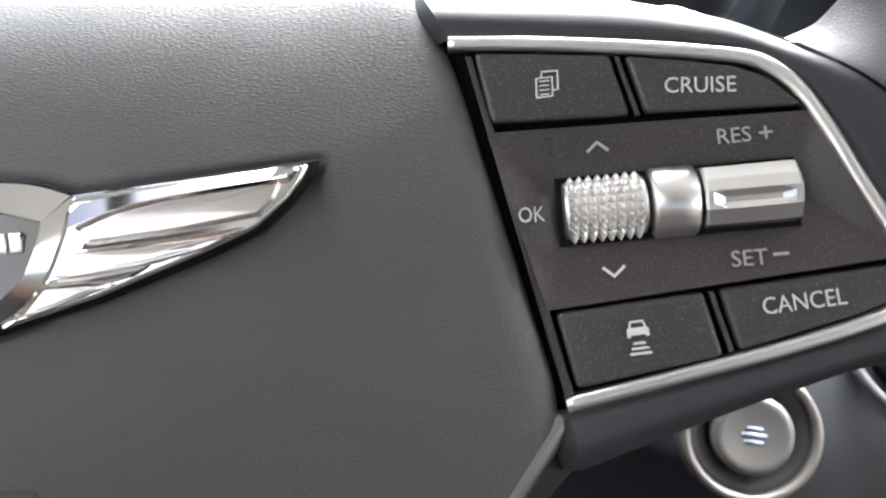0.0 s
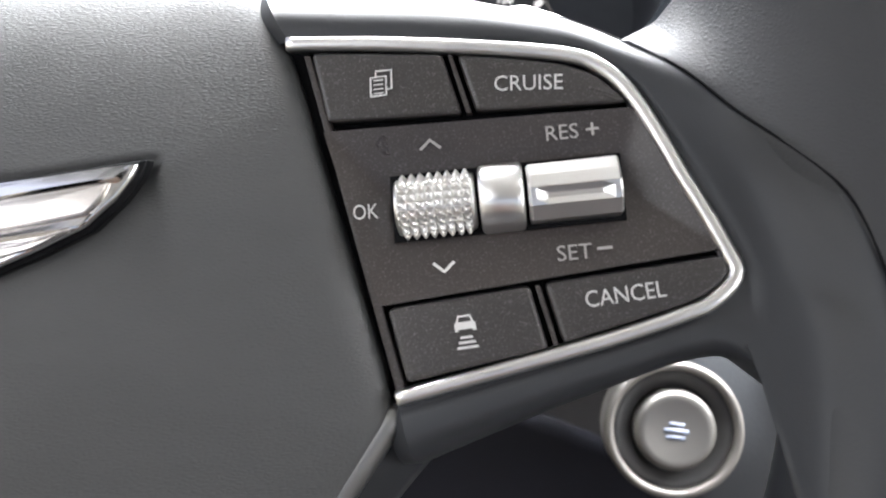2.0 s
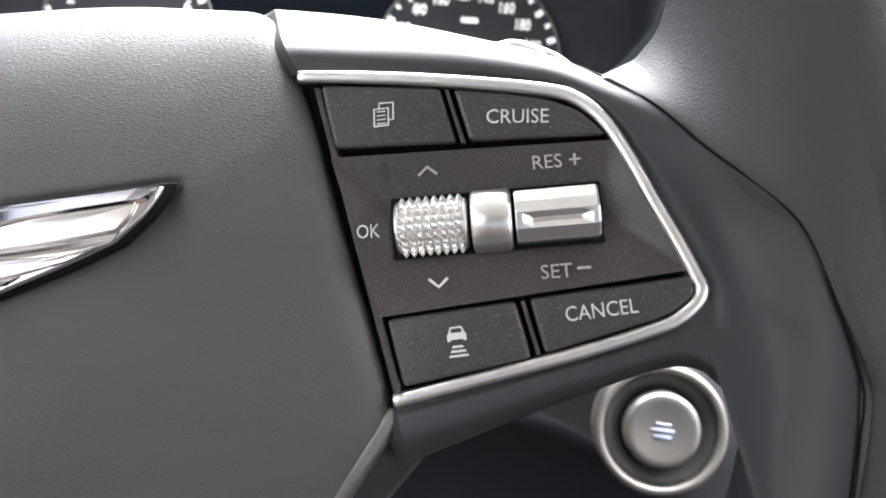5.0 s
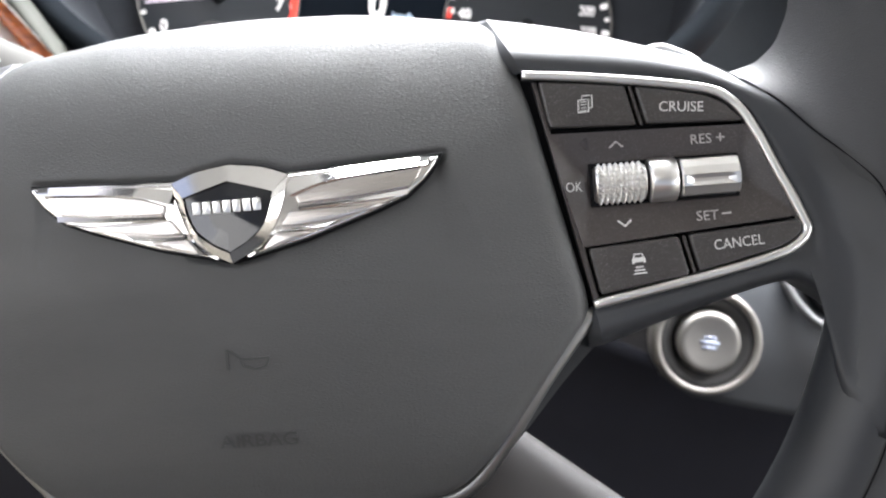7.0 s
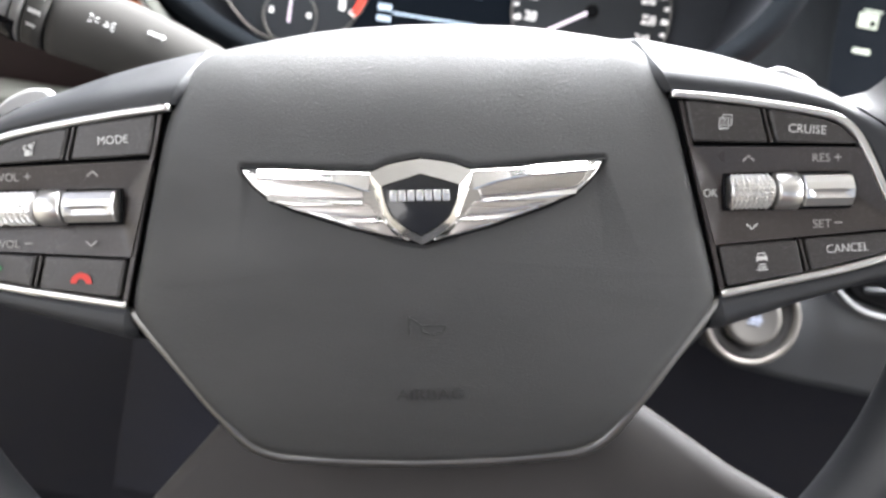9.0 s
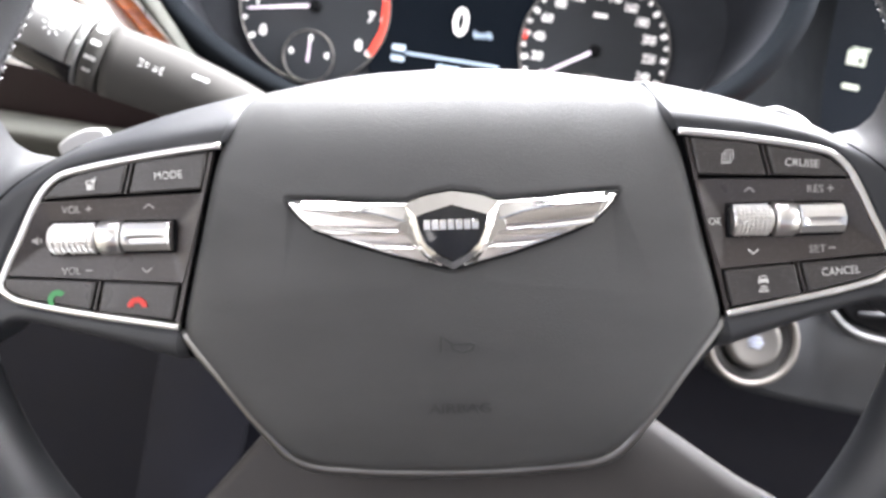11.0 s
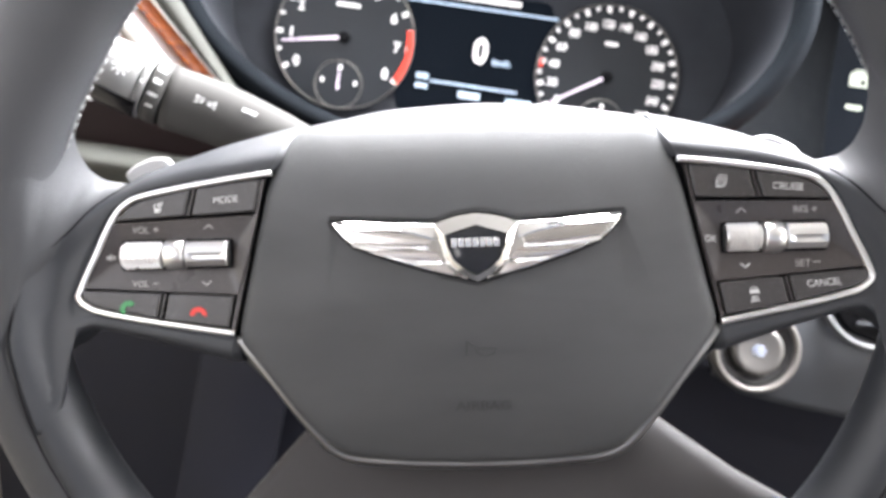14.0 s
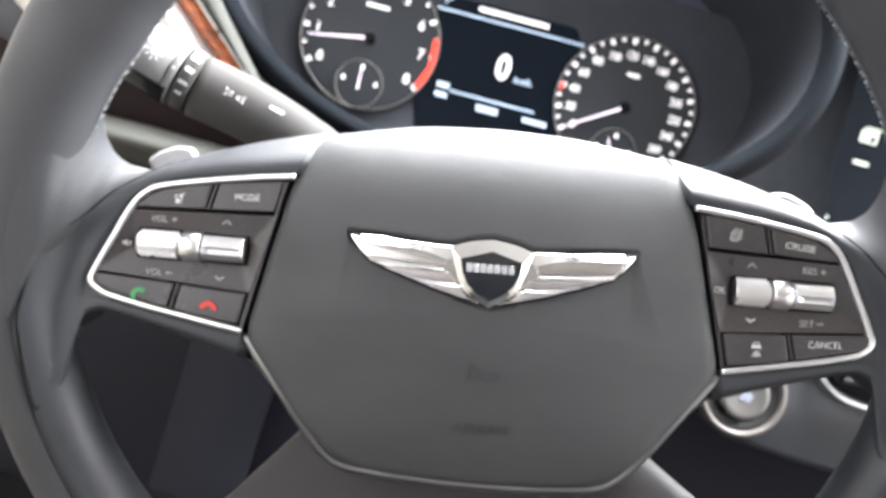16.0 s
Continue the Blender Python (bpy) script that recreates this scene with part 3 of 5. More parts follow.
    path = [(p.x, p.y, p.z) for p in curve_through([(x, y, z) for (x, z), y in zip(low, front)], 90)]
    bm = sweep(bmesh.new(), path, [(0.0018, -0.0150), (-0.0026, -0.0140), (-0.0028, -0.0122), (-0.0022, -0.0036), (-0.0015, -0.0026), (-0.0005, -0.0021), (0.0006, -0.0021), (0.0018, -0.0028)])
    part("lower_trim", bm, "lower_satin", wheel, "thin satin chrome strip under the airbag cover")
    # shell behind the cover's lower edge
    bm = bmesh.new()
    ring = [(x * 1.0, z) for x, z in low]
    a = curve_through([(x * 1.005, 0.0005, z - 0.001) for x, z in ring], 90)
    wide = lambda x, z, d: x + math.copysign(d * float(np.interp(z, [-0.110, -0.061], [0.15, 1.0])), x)
    b = curve_through([(wide(x, z, 0.010) if abs(x) > 0.04 else x * 1.035, 0.0045, z - 0.0035) for x, z in ring], 90)
    d = curve_through([(wide(x, z, 0.012) if abs(x) > 0.04 else x * 1.05, 0.016, z - 0.0055) for x, z in ring], 90)
    e = curve_through([(x * 0.9, 0.030, z * 0.95) for x, z in ring], 90)
    loft(bm, [a, b, d, e], closed=False)
    part("hub_shell", bm, "soft", wheel, "black plastic shell behind the airbag cover")


build_cover()


def build_lower_spoke():
    """The broad satin spoke from the hub down to the rim."""
    bm = bmesh.new()
    loops = []
    for s in range(17):
        u = s / 16
        row = []
        for j in range(41):
            v = j / 40 * 2 - 1
            top = Vector((v * 0.065, 0.014 + 0.004 * v * v, -0.1015 - 0.0075 * (1 - v * v)))
            th = -90 + v * (43 if v < 0 else 50)
            low = rim_point(th, 168, 0.0008)
            w = top.lerp(low, u)
            # the two side edges run straight and flare out where they meet the grip
            flare = 0.004 * max(0.0, u - 0.7) / 0.3 * abs(v) ** 3
            w.x += math.copysign(flare, v)
            w.y += -0.006 * math.sin(math.pi * u) * (1 - v * v) + 0.004 * abs(v) ** 8
            row.append(w)
        loops.append(row)
    loft(bm, loops, closed=False)
    back = bmesh.ops.extrude_face_region(bm, geom=list(bm.faces))
    for g in back["geom"]:
        if isinstance(g, bmesh.types.BMVert):
            g.co.y += 0.009
    part("lower_spoke", bm, "lower", wheel, "satin dark grey lower spoke")
    bm = bmesh.new()
    lathe(bm, [(0.045, 0.012), (0.062, 0.014), (0.060, 0.035), (0.040, 0.060)], 48)
    moved(bm, pose(0, 0, -0.045))
    part("hub", bm, "gap", wheel)
    # backs of the side spokes
    for side in (1, -1):
        bm = slab(rounded(mm([(60, 12), (118, 0), (142, -10), (150, -28), (150, -54), (92, -70), (60, -75)], side), 0.006), 0.009, 0.010, 0.003)
        part("spoke_core", bm, "gap", wheel)


build_lower_spoke()


# ---------------------------------------------------------------- winged badge
def badge_face(lift):
    return lambda x, z: cover_y(0.6 * x, z) - lift


def build_badge():
    # black plate, slightly oversize: its rim stands for shade in the recess
    badge = part("badge", slab(rounded(inset(mirrored(BADGE_HALF), -0.0004), 0.0005, 3), badge_face(0.0003), 0.0024, 0.0003), "gap", wheel, "silver winged badge with dark shield")

    def facet(name, side, top, bottom, lift_top, lift_bottom, mat, label):
        """A polished strip between two edges, tilted from one to the other."""
        rows = []
        for line, lift, deep in ((top, lift_top, 0.0016), (top, lift_top, 0), (bottom, lift_bottom, 0), (bottom, lift_bottom, 0.0016)):
            pts = [Vector((BADGE_X + side * p.x / 1000, 0, p.z / 1000)) for p in curve_through([(x, 0, z) for x, z in line], 24)]
            rows.append([(p.x, badge_face(lift - deep)(p.x, p.z), p.z) for p in pts])
        bm = bmesh.new()
        loft(bm, rows, closed=False)
        ob = part(name, bm, mat, badge, label)
        ob.data.set_sharp_from_angle(angle=radians(35))

    for side in (1, -1):
        P = lambda pts: [(BADGE_X + side * x / 1000, z / 1000) for x, z in pts]
        wing = P([(9, -21.0), (14.6, -21.2), (30, -20.5), (52.9, -19.5), (51.9, -21.6), (49.1, -24.9), (44.1, -28.9), (35.8, -32.0), (19, -37.4), (3, -41.2), (6, -34)])
        part("wing", slab(rounded(wing, 0.0007, 3), badge_face(0.0020), 0.0022, 0.0009, steps=4), "chrome", badge, "bright chrome wing")
        facet("upper_edge", side, [(14.0, -20.9), (30, -20.3), (52.8, -19.3)], [(15.2, -26.2), (22.0, -24.1), (30.0, -22.8), (49.8, -21.4)], 0.0012, 0.0036, "chrome", "bright upper edge of the wing")
        facet("feather_edge", side, [(17.2, -28.7), (32, -28.0), (45.4, -26.8)], [(17.2, -29.8), (32, -29.2), (44.6, -28.4)], 0.0024, 0.0034, "chrome", "bright feather edge")
        facet("feather_edge", side, [(11.8, -34.0), (17, -33.9), (27.6, -33.0)], [(11.4, -35.0), (17, -35.0), (24.6, -34.5)], 0.0024, 0.0034, "chrome", "bright feather edge")
        for pts in ([(16.6, -26.4), (22.4, -24.4), (30, -23.1), (48.6, -21.9), (47.2, -24.6), (45.0, -26.6), (32, -27.8), (17.2, -28.5)],
                    [(15.4, -30.1), (36.9, -30.0), (43.0, -28.9), (36.2, -31.4), (27.4, -32.8), (17, -33.7), (12.4, -33.8)],
                    [(11.2, -35.2), (17, -35.2), (22.4, -35.4), (10.8, -38.8), (7.6, -39.4)]):
            part("feather", slab(rounded(P(pts), 0.0006, 3), badge_face(0.0029), 0.0012, 0.0003, crown=0.0002), "feather", badge, "brushed silver feather")
        facet("crest", side, [(0, -17.5), (8.4, -18.8), (14.9, -21.1)], [(0, -21.5), (7.6, -23.7), (11.4, -24.9)], 0.0026, 0.0046, "chrome", "bright chrome crest over the shield")
        facet("shield_edge", side, [(15.0, -21.3), (13.4, -27.4), (10.4, -34.6), (5.6, -39.0), (0, -42.0)], [(11.4, -24.9), (10.4, -29.4), (8.4, -33.6), (4.6, -36.8), (0, -39.3)], 0.0026, 0.0046, "chrome", "bright chrome shield frame")
    shield = [(0, -21.5), (7.6, -23.7), (11.3, -24.9), (10.3, -29.4), (8.3, -33.6), (4.6, -36.7), (0, -39.2)]
    part("shield", slab(resample(mirrored(shield), 96), badge_face(0.0038), 0.002, 0.0002, crown=0.0005), "shield", badge, "dark blue enamel shield")
    f = badge_face(0)
    for k in range(7):
        x = BADGE_X + (-7.9 + 15.2 * k / 6) / 1000
        part("bar", box(bmesh.new(), x - 0.00098, x + 0.00098, f(x, -0.0278) - 0.0047, f(x, -0.0278) - 0.0036, -0.0293, -0.0262, 0.0002), "satin", badge)


def resample(poly, n):
    """n points at even steps round a polygon of straight sides."""
    k = len(poly)
    p = [Vector(q) for q in poly]
    seg = [(p[(i + 1) % k] - p[i]).length for i in range(k)]
    out, total = [], sum(seg)
    for s in range(n):
        want, i = total * s / n, 0
        while want > seg[i] + 1e-12:
            want -= seg[i]
            i += 1
        out.append(p[i].lerp(p[(i + 1) % k], want / seg[i]))
    return out


build_badge()


# ---------------------------------------------------------------- switch pods
TILT = pose(0, 0, 0, -math.degrees(math.atan(0.145)))


def on_pod(x, z, lift=0.0003, turn=0.0):
    """The pose of a print on the pod's plane, at (x, z) millimetres."""
    return pose(x / 1000, pod_y(z / 1000) - lift, z / 1000) @ TILT @ pose(0, 0, 0, 0, -turn, 0)


def strokes(lines, width=0.0003, closed=False):
    """Thin printed lines, in millimetres."""
    bm = bmesh.new()
    for line in lines:
        pts = [Vector((x / 1000, 0, z / 1000)) for x, z in line]
        sweep(bm, pts, [(-width, 0), (width, 0), (width, 0.00006), (-width, 0.00006)])
    return bm


def plates(polys):
    bm = bmesh.new()
    for poly in polys:
        pts = [(x / 1000, z / 1000) for x, z in poly]
        a = [bm.verts.new((x, 0.0, z)) for x, z in pts]
        b = [bm.verts.new((x, -0.00006, z)) for x, z in pts]
        bm.faces.new(b)
        for i in range(len(a)):
            j = (i + 1) % len(a)
            bm.faces.new((a[i], a[j], b[j], b[i]))
    return bm


def arc(cx, cz, r, a0, a1, n=10):
    return [(cx + r * math.cos(radians(a0 + (a1 - a0) * i / n)), cz + r * math.sin(radians(a0 + (a1 - a0) * i / n))) for i in range(n + 1)]


def handset():
    """A telephone receiver, lying flat, cut from one plate."""
    outer, inner = arc(0, -1.5, 3.4, 14, 166, 14), arc(0, -1.5, 1.5, 150, 30, 14)
    return plates([outer + [(-3.3, -1.5), (-1.5, -1.5)] + inner + [(1.5, -1.5), (3.3, -1.5)]])


def talk_sign():
    head = arc(0.6, 0.9, 0.75, 0, 360, 12)[:-1]
    body = [(-1.5, -2.0), (-1.5, -0.9), (-0.7, -0.2), (0.3, -0.2), (0.2, -2.0)]
    return joined(plates([body]), strokes([arc(-0.9, 0.4, 0.7, 60, 300, 8), [(0.7, -2.0), (0.9, 0.2), (1.6, 1.4)], [(1.6, 1.4), (1.9, 2.2)]], 0.00022), plates([head]))


def document_sign():
    return joined(strokes([[(-1.7, -2.2), (0.9, -2.0), (0.9, 1.2), (-1.7, 1.0), (-1.7, -2.2)], [(-0.8, 1.2), (-0.8, 2.1), (1.8, 2.2), (1.8, -1.0), (1.0, -1.0)]], 0.00017),
                  strokes([[(-1.2, 0.5 - 0.75 * k), (0.4, 0.6 - 0.75 * k)] for k in range(4)], 0.00011))


def distance_sign():
    car = [(-1.7, 0.0), (-1.7, 1.25), (-1.35, 1.5), (1.35, 1.5), (1.7, 1.25), (1.7, 0.0), (1.15, 0.0), (1.15, 0.3), (-1.15, 0.3), (-1.15, 0.0)]
    roof = strokes([[(-1.25, 1.4), (-0.95, 2.4), (0.95, 2.4), (1.25, 1.4)]], 0.00018)
    bars = [[(-0.9 - 0.35 * k, -0.75 - 0.8 * k), (0.9 + 0.35 * k, -0.75 - 0.8 * k), (1.05 + 0.35 * k, -1.15 - 0.8 * k), (-1.05 - 0.35 * k, -1.15 - 0.8 * k)] for k in range(3)]
    return joined(plates([car] + bars), roof)


def mute_sign():
    return joined(plates([[(-1.6, -0.6), (-1.6, 0.6), (-0.6, 0.6), (0.5, 1.6), (0.5, -1.6), (-0.6, -0.6)]]), strokes([[(1.0, -0.8), (2.0, 0.8)], [(1.0, 0.8), (2.0, -0.8)]], 0.0002))


def build_pod(side, buttons, prints, rollers):
    f = lambda lift: (lambda x, z: pod_y(z) - lift)
    chrome = mm(CHROME_OUT, side)
    floor_outline = chrome + mm([(85.5, -61.0), (74.0, -1.0)], side)
    base = part("switch_panel", slab(floor_outline, f(-0.0044), 0.004, 0.0003), "gap", wheel, "black recess of the switch pod")
    # chrome trim round the pod
    path = [Vector((p.x, pod_y(p.z) - 0.0001, p.z)) for p in curve_through([(x, 0, z) for x, z in inset_open(chrome, 0.00075, side)], 120)]
    sec = [(-0.0012, -0.0022), (-0.0012, 0.0004), (-0.0008, 0.0009), (0.0005, 0.0010), (0.0011, 0.0005), (0.0011, -0.0022)]
    part("chrome_trim", sweep(bmesh.new(), path, sec), "satin", base, "satin chrome trim line", smooth=True)
    # strip beside the airbag cover
    part("side_strip", slab(mm([(79.3, -2.6), (80.5, -2.9), (92.3, -59.4), (90.8, -60.0)], side), f(-0.0008), 0.003, 0.0003), "panel", base)
    # thin ribs between the buttons
    for rib in ([(103.8, -5.6), (104.5, -5.7), (106.9, -15.9), (106.1, -15.9)], [(114.4, -45.0), (115.1, -44.9), (117.1, -54.4), (116.4, -54.6)]):
        part("rib", slab(mm(rib, side), f(-0.0001), 0.003, 0.0002), "panel", base)
    # middle panel, folded inwards round the rollers
    tl, tr, br, bl = (Vector(p) for p in mm([(82.0, -16.4), (132.9, -17.9), (143.6, -41.9), (89.2, -45.9)], side))
    nu, nv = 72, 40

    def fold(a, b):
        """Depth of the valley that the rollers lie in: four flanks with soft edges."""
        flanks = (2.0 * b, 2.0 * (1 - b), a / 0.15, (1 - a) / 0.16)
        return 0.0036 * max(0.0, -math.log(sum(math.exp(-14 * q) for q in flanks)) / 14)

    loops = []
    for m in range(nv + 1):
        b = m / nv
        row = []
        for k in range(nu + 1):
            a = k / nu
            p = tl.lerp(tr, a).lerp(bl.lerp(br, a), b)
            row.append(Vector((p.x, pod_y(p.y) + fold(a, b), p.y)))
        loops.append(row)
    bm = bmesh.new()
    loft(bm, loops, closed=False)
    skirt = bmesh.ops.extrude_edge_only(bm, edges=[e for e in bm.edges if e.is_boundary])["geom"]
    for g in skirt:
        if isinstance(g, bmesh.types.BMVert):
            g.co.y += 0.004
    panel = part("middle_panel", bm, "panel", base, "dark brown-black plastic folded inwards")
    panel.data.set_sharp_from_angle(angle=radians(40))
    for name, outline, legend in buttons:
        b = part("button", slab(rounded(mm(outline, side), 0.0011, 5), f(0.0004), 0.004, 0.00080, crown=0.00006), "button", wheel, name)
        bm, mat, x, z, turn = legend
        part("legend", moved(bm, on_pod(x, z, 0.00085, turn)), mat, b, smooth=False)
    for bm, mat, x, z, turn, lift in prints:
        part("legend", moved(bm, on_pod(x, z, lift, turn)), mat, base, smooth=False)
    # rollers in their well
    xs = rollers
    well = [(x / 1000, z / 1000) for x, z in ((min(xs) - 0.6, -24.9), (max(xs) + 0.6, -25.0), (max(xs) + 0.5, -36.0), (min(xs) - 0.6, -36.0))]
    part("roller_well", slab(well, f(-0.0014), 0.004, 0.0003), "gap", base)
    zc, r = -0.0304, 0.00525
    yc = pod_y(zc) + 0.0010
    # knurled thumb wheel
    x0, x1 = xs[0] / 1000 + 0.0003, xs[1] / 1000 - 0.0003
    bm = bmesh.new()
    nx, na, fine = 8, 22, 4
    around = na * fine

    def nub(i, j):
        """Height of the blunt pyramids, in straight rows."""
        u, v = (1 - abs(2 * ((k / fine) % 1) - 1) for k in (i, j))
        return 0.00105 * min(1.0, 1.15 * min(u, v))

    ring = lambda x, rr, i=None: [(x, yc - (rr + (nub(i, j) if i is not None else 0)) * math.sin(2 * math.pi * j / around), zc + (rr + (nub(i, j) if i is not None else 0)) * math.cos(2 * math.pi * j / around)) for j in range(around)]
    a, b = x0 + 0.0007, x1 - 0.0007
    loops = [ring(x0, r - 0.0013), ring(x0 + 0.0002, r - 0.0008), ring(x0 + 0.0005, r - 0.0006)]
    loops += [ring(a + (b - a) * i / (nx * fine), r - 0.0008, i) for i in range(nx * fine + 1)]
    loops += [ring(x1 - 0.0005, r - 0.0006), ring(x1 - 0.0002, r - 0.0008), ring(x1, r - 0.0013)]
    loft(bm, loops, cap_first=True, cap_last=True)
    part("thumb_wheel", bm, "knurl", wheel, "knurled silver thumb wheel", smooth=False)
    # plain collar
    x0, x1 = xs[1] / 1000 + 0.0003, xs[2] / 1000 - 0.0003
    bm = bmesh.new()
    n = 40
    circ = lambda x, rr: [(x, yc - rr * math.sin(2 * math.pi * j / n), zc + rr * math.cos(2 * math.pi * j / n)) for j in range(n)]
    loft(bm, [circ(x0, r - 0.0004), circ(x0 + 0.0002, r + 0.0001), circ(x0 + 0.0006, r + 0.0004), circ(x1 - 0.0006, r + 0.0004), circ(x1 - 0.0002, r + 0.0001), circ(x1, r - 0.0004)], cap_first=True, cap_last=True)
    part("collar", bm, "satin", wheel, "smooth satin silver collar")
    # rocker with a bevelled facet
    x0, x1 = xs[2] / 1000 + 0.0003, xs[3] / 1000 - 0.0003
    prof = [(1.0, 5.0), (-2.7, 4.75), (-4.1, 2.9), (-5.05, 1.0), (-5.0, 0.85), (-4.3, -0.1), (-4.25, -0.3), (-4.3, -0.9), (-4.85, -1.9), (-3.6, -4.2), (1.0, -5.0)]
    full = [(1.0, 5.0), (-2.7, 4.75), (-4.1, 2.9), (-5.05, 1.0), (-5.05, 0.8), (-5.0, 0.2), (-4.98, -0.2), (-4.95, -0.9), (-4.85, -1.9), (-3.6, -4.2), (1.0, -5.0)]
    end = [(y + 0.3, z * 0.94) for y, z in full]
    row = lambda x, pr: [(x, yc + y / 1000, zc + z / 1000) for y, z in pr]
    bm = bmesh.new()
    loft(bm, [row(x0, end), row(x0 + 0.0004, full), row(x0 + 0.0012, full), row(x0 + 0.0030, prof), row(x1 - 0.0030, prof), row(x1 - 0.0012, full), row(x1 - 0.0004, full), row(x1, end)], cap_first=True, cap_last=True)
    part("rocker", bm, "satin", wheel, "faceted satin silver rocker", smooth=False)


def inset_open(points, d, side):
    """An open run of points moved towards the inside of the pod."""
    out = []
    for i, p in enumerate(points):
        a, b = Vector(points[max(0, i - 1)]), Vector(points[min(len(points) - 1, i + 1)])
        t = (b - a).normalized()
        n = Vector((t.y, -t.x)) * side
        out.append(tuple(Vector(p) + n * d))
    return out


DOC = [(80.9, -2.6), (102.9, -5.4), (105.3, -15.9), (82.9, -14.9)]
CRU = [(105.4, -5.8), (115.0, -7.6), (122.4, -9.4), (127.3, -11.7), (130.2, -14.6), (132.2, -17.0), (107.7, -15.8)]
DIS = [(90.5, -46.5), (113.5, -44.9), (115.5, -54.9), (92.7, -58.3)]
CAN = [(115.9, -44.7), (144.0, -42.9), (144.6, -45.2), (143.2, -47.2), (140.2, -48.9), (136.5, -50.1), (117.9, -54.3)]
chev = lambda d: strokes([[(-1.7, -0.75 * d), (0, 0.75 * d), (1.7, -0.75 * d)]], 0.00026)
plus = lambda: strokes([[(-1.05, 0), (1.05, 0)], [(0, -1.05), (0, 1.05)]], 0.0002)
minus = lambda: strokes([[(-1.2, 0), (1.2, 0)]], 0.00024)
build_pod(1, [
    ("display page button with white paper sign", DOC, (document_sign(), "legend", 92.4, -9.4, -3)),
    ("cruise button with white lettering", CRU, (lettering("CRUISE", 0.0026, 0.95), "legend", 116.6, -12.1, -5)),
    ("distance button with white car sign", DIS, (distance_sign(), "legend", 102.8, -50.9, 3)),
    ("cancel button with white lettering", CAN, (lettering("CANCEL", 0.0026, 0.88), "legend", 128.1, -47.4, 3))],
    [(lettering("OK", 0.0025, 0.82), "legend", 88.1, -30.4, -1, -0.0002), (chev(1), "legend_dim", 99.6, -20.4, 0, -0.0004), (chev(-1), "legend", 100.2, -40.6, 0, 0.0),
     (lettering("RES", 0.0025, 1.0), "legend_dim", 121.2, -20.7, 0, -0.0004), (plus(), "legend_dim", 126.1, -20.7, 0, -0.0004),
     (lettering("SET", 0.0025, 1.02), "legend_dim", 121.1, -40.2, 0, 0.0), (minus(), "legend_dim", 125.9, -40.0, 0, 0.0)],
    (92.9, 106.6, 114.4, 129.6))
build_pod(-1, [
    ("mode button with white lettering", DOC, (lettering("MODE", 0.0026, 0.92), "legend", -93.3, -10.0, 3)),
    ("voice button with white speaking sign", CRU, (talk_sign(), "legend", -119.5, -12.2, 3)),
    ("hang-up button with red telephone sign", DIS, (handset(), "red", -104.6, -52.0, -2)),
    ("call button with green telephone sign", CAN, (moved(handset(), pose(0, 0, 0, 0, -45, 0)), "green", -132.6, -49.4, 0))],
    [(mute_sign(), "legend_dim", -138.8, -30.8, 0, -0.0002), (chev(1), "legend_dim", -100.6, -20.2, 0, -0.0004), (chev(-1), "legend_dim", -101.4, -41.4, 0, 0.0002),
     (lettering("VOL", 0.0025, 0.95), "legend_dim", -127.0, -20.7, 0, -0.0004), (plus(), "legend_dim", -121.0, -20.6, 0, -0.0004),
     (lettering("VOL", 0.0025, 0.95), "legend_dim", -127.0, -41.0, 0, 0.0002), (minus(), "legend_dim", -121.0, -41.0, 0, 0.0002)],
    (-134.2, -117.4, -109.0, -92.4))

# shift paddles behind the spokes
for pts in ([(110, 3), (113, 6.8), (118, 7.4), (126, 3.8), (131, -0.5), (126, -8), (112, -8)], [(-142, 1), (-137, 4.6), (-130, 7.2), (-124, 7.0), (-121, 2), (-120, -8), (-138, -8)]):
    part("shift_paddle", slab(rounded([(x / 1000, z / 1000) for x, z in pts], 0.002, 4), 0.020, 0.004, 0.0012), "dull_satin", wheel, "satin silver shift paddle")


# ---------------------------------------------------------------- instrument cluster
GAUGE_Y = 0.279


def at_car(x, y, z, rx=0, ry=0, rz=0):
    return CAR @ pose(x, y, z, rx, ry, rz)


cluster = thing("instrument_cluster", CAR, "dark instrument cluster with two lit round dials, engine idling", "instrument cluster")
part("cluster_panel", slab(rounded([(-0.195, 0.035), (0.165, 0.035), (0.185, 0.10), (0.165, 0.185), (-0.195, 0.185), (-0.215, 0.10)], 0.02), GAUGE_Y + 0.004, 0.01, 0.001), "panel_face", cluster)
part("display", slab(rounded([(-0.062, 0.045), (0.030, 0.045), (0.048, 0.10), (0.034, 0.150), (-0.066, 0.150), (-0.080, 0.10)], 0.006), GAUGE_Y + 0.003, 0.002, 0.0004), "screen", cluster, "dark centre display")


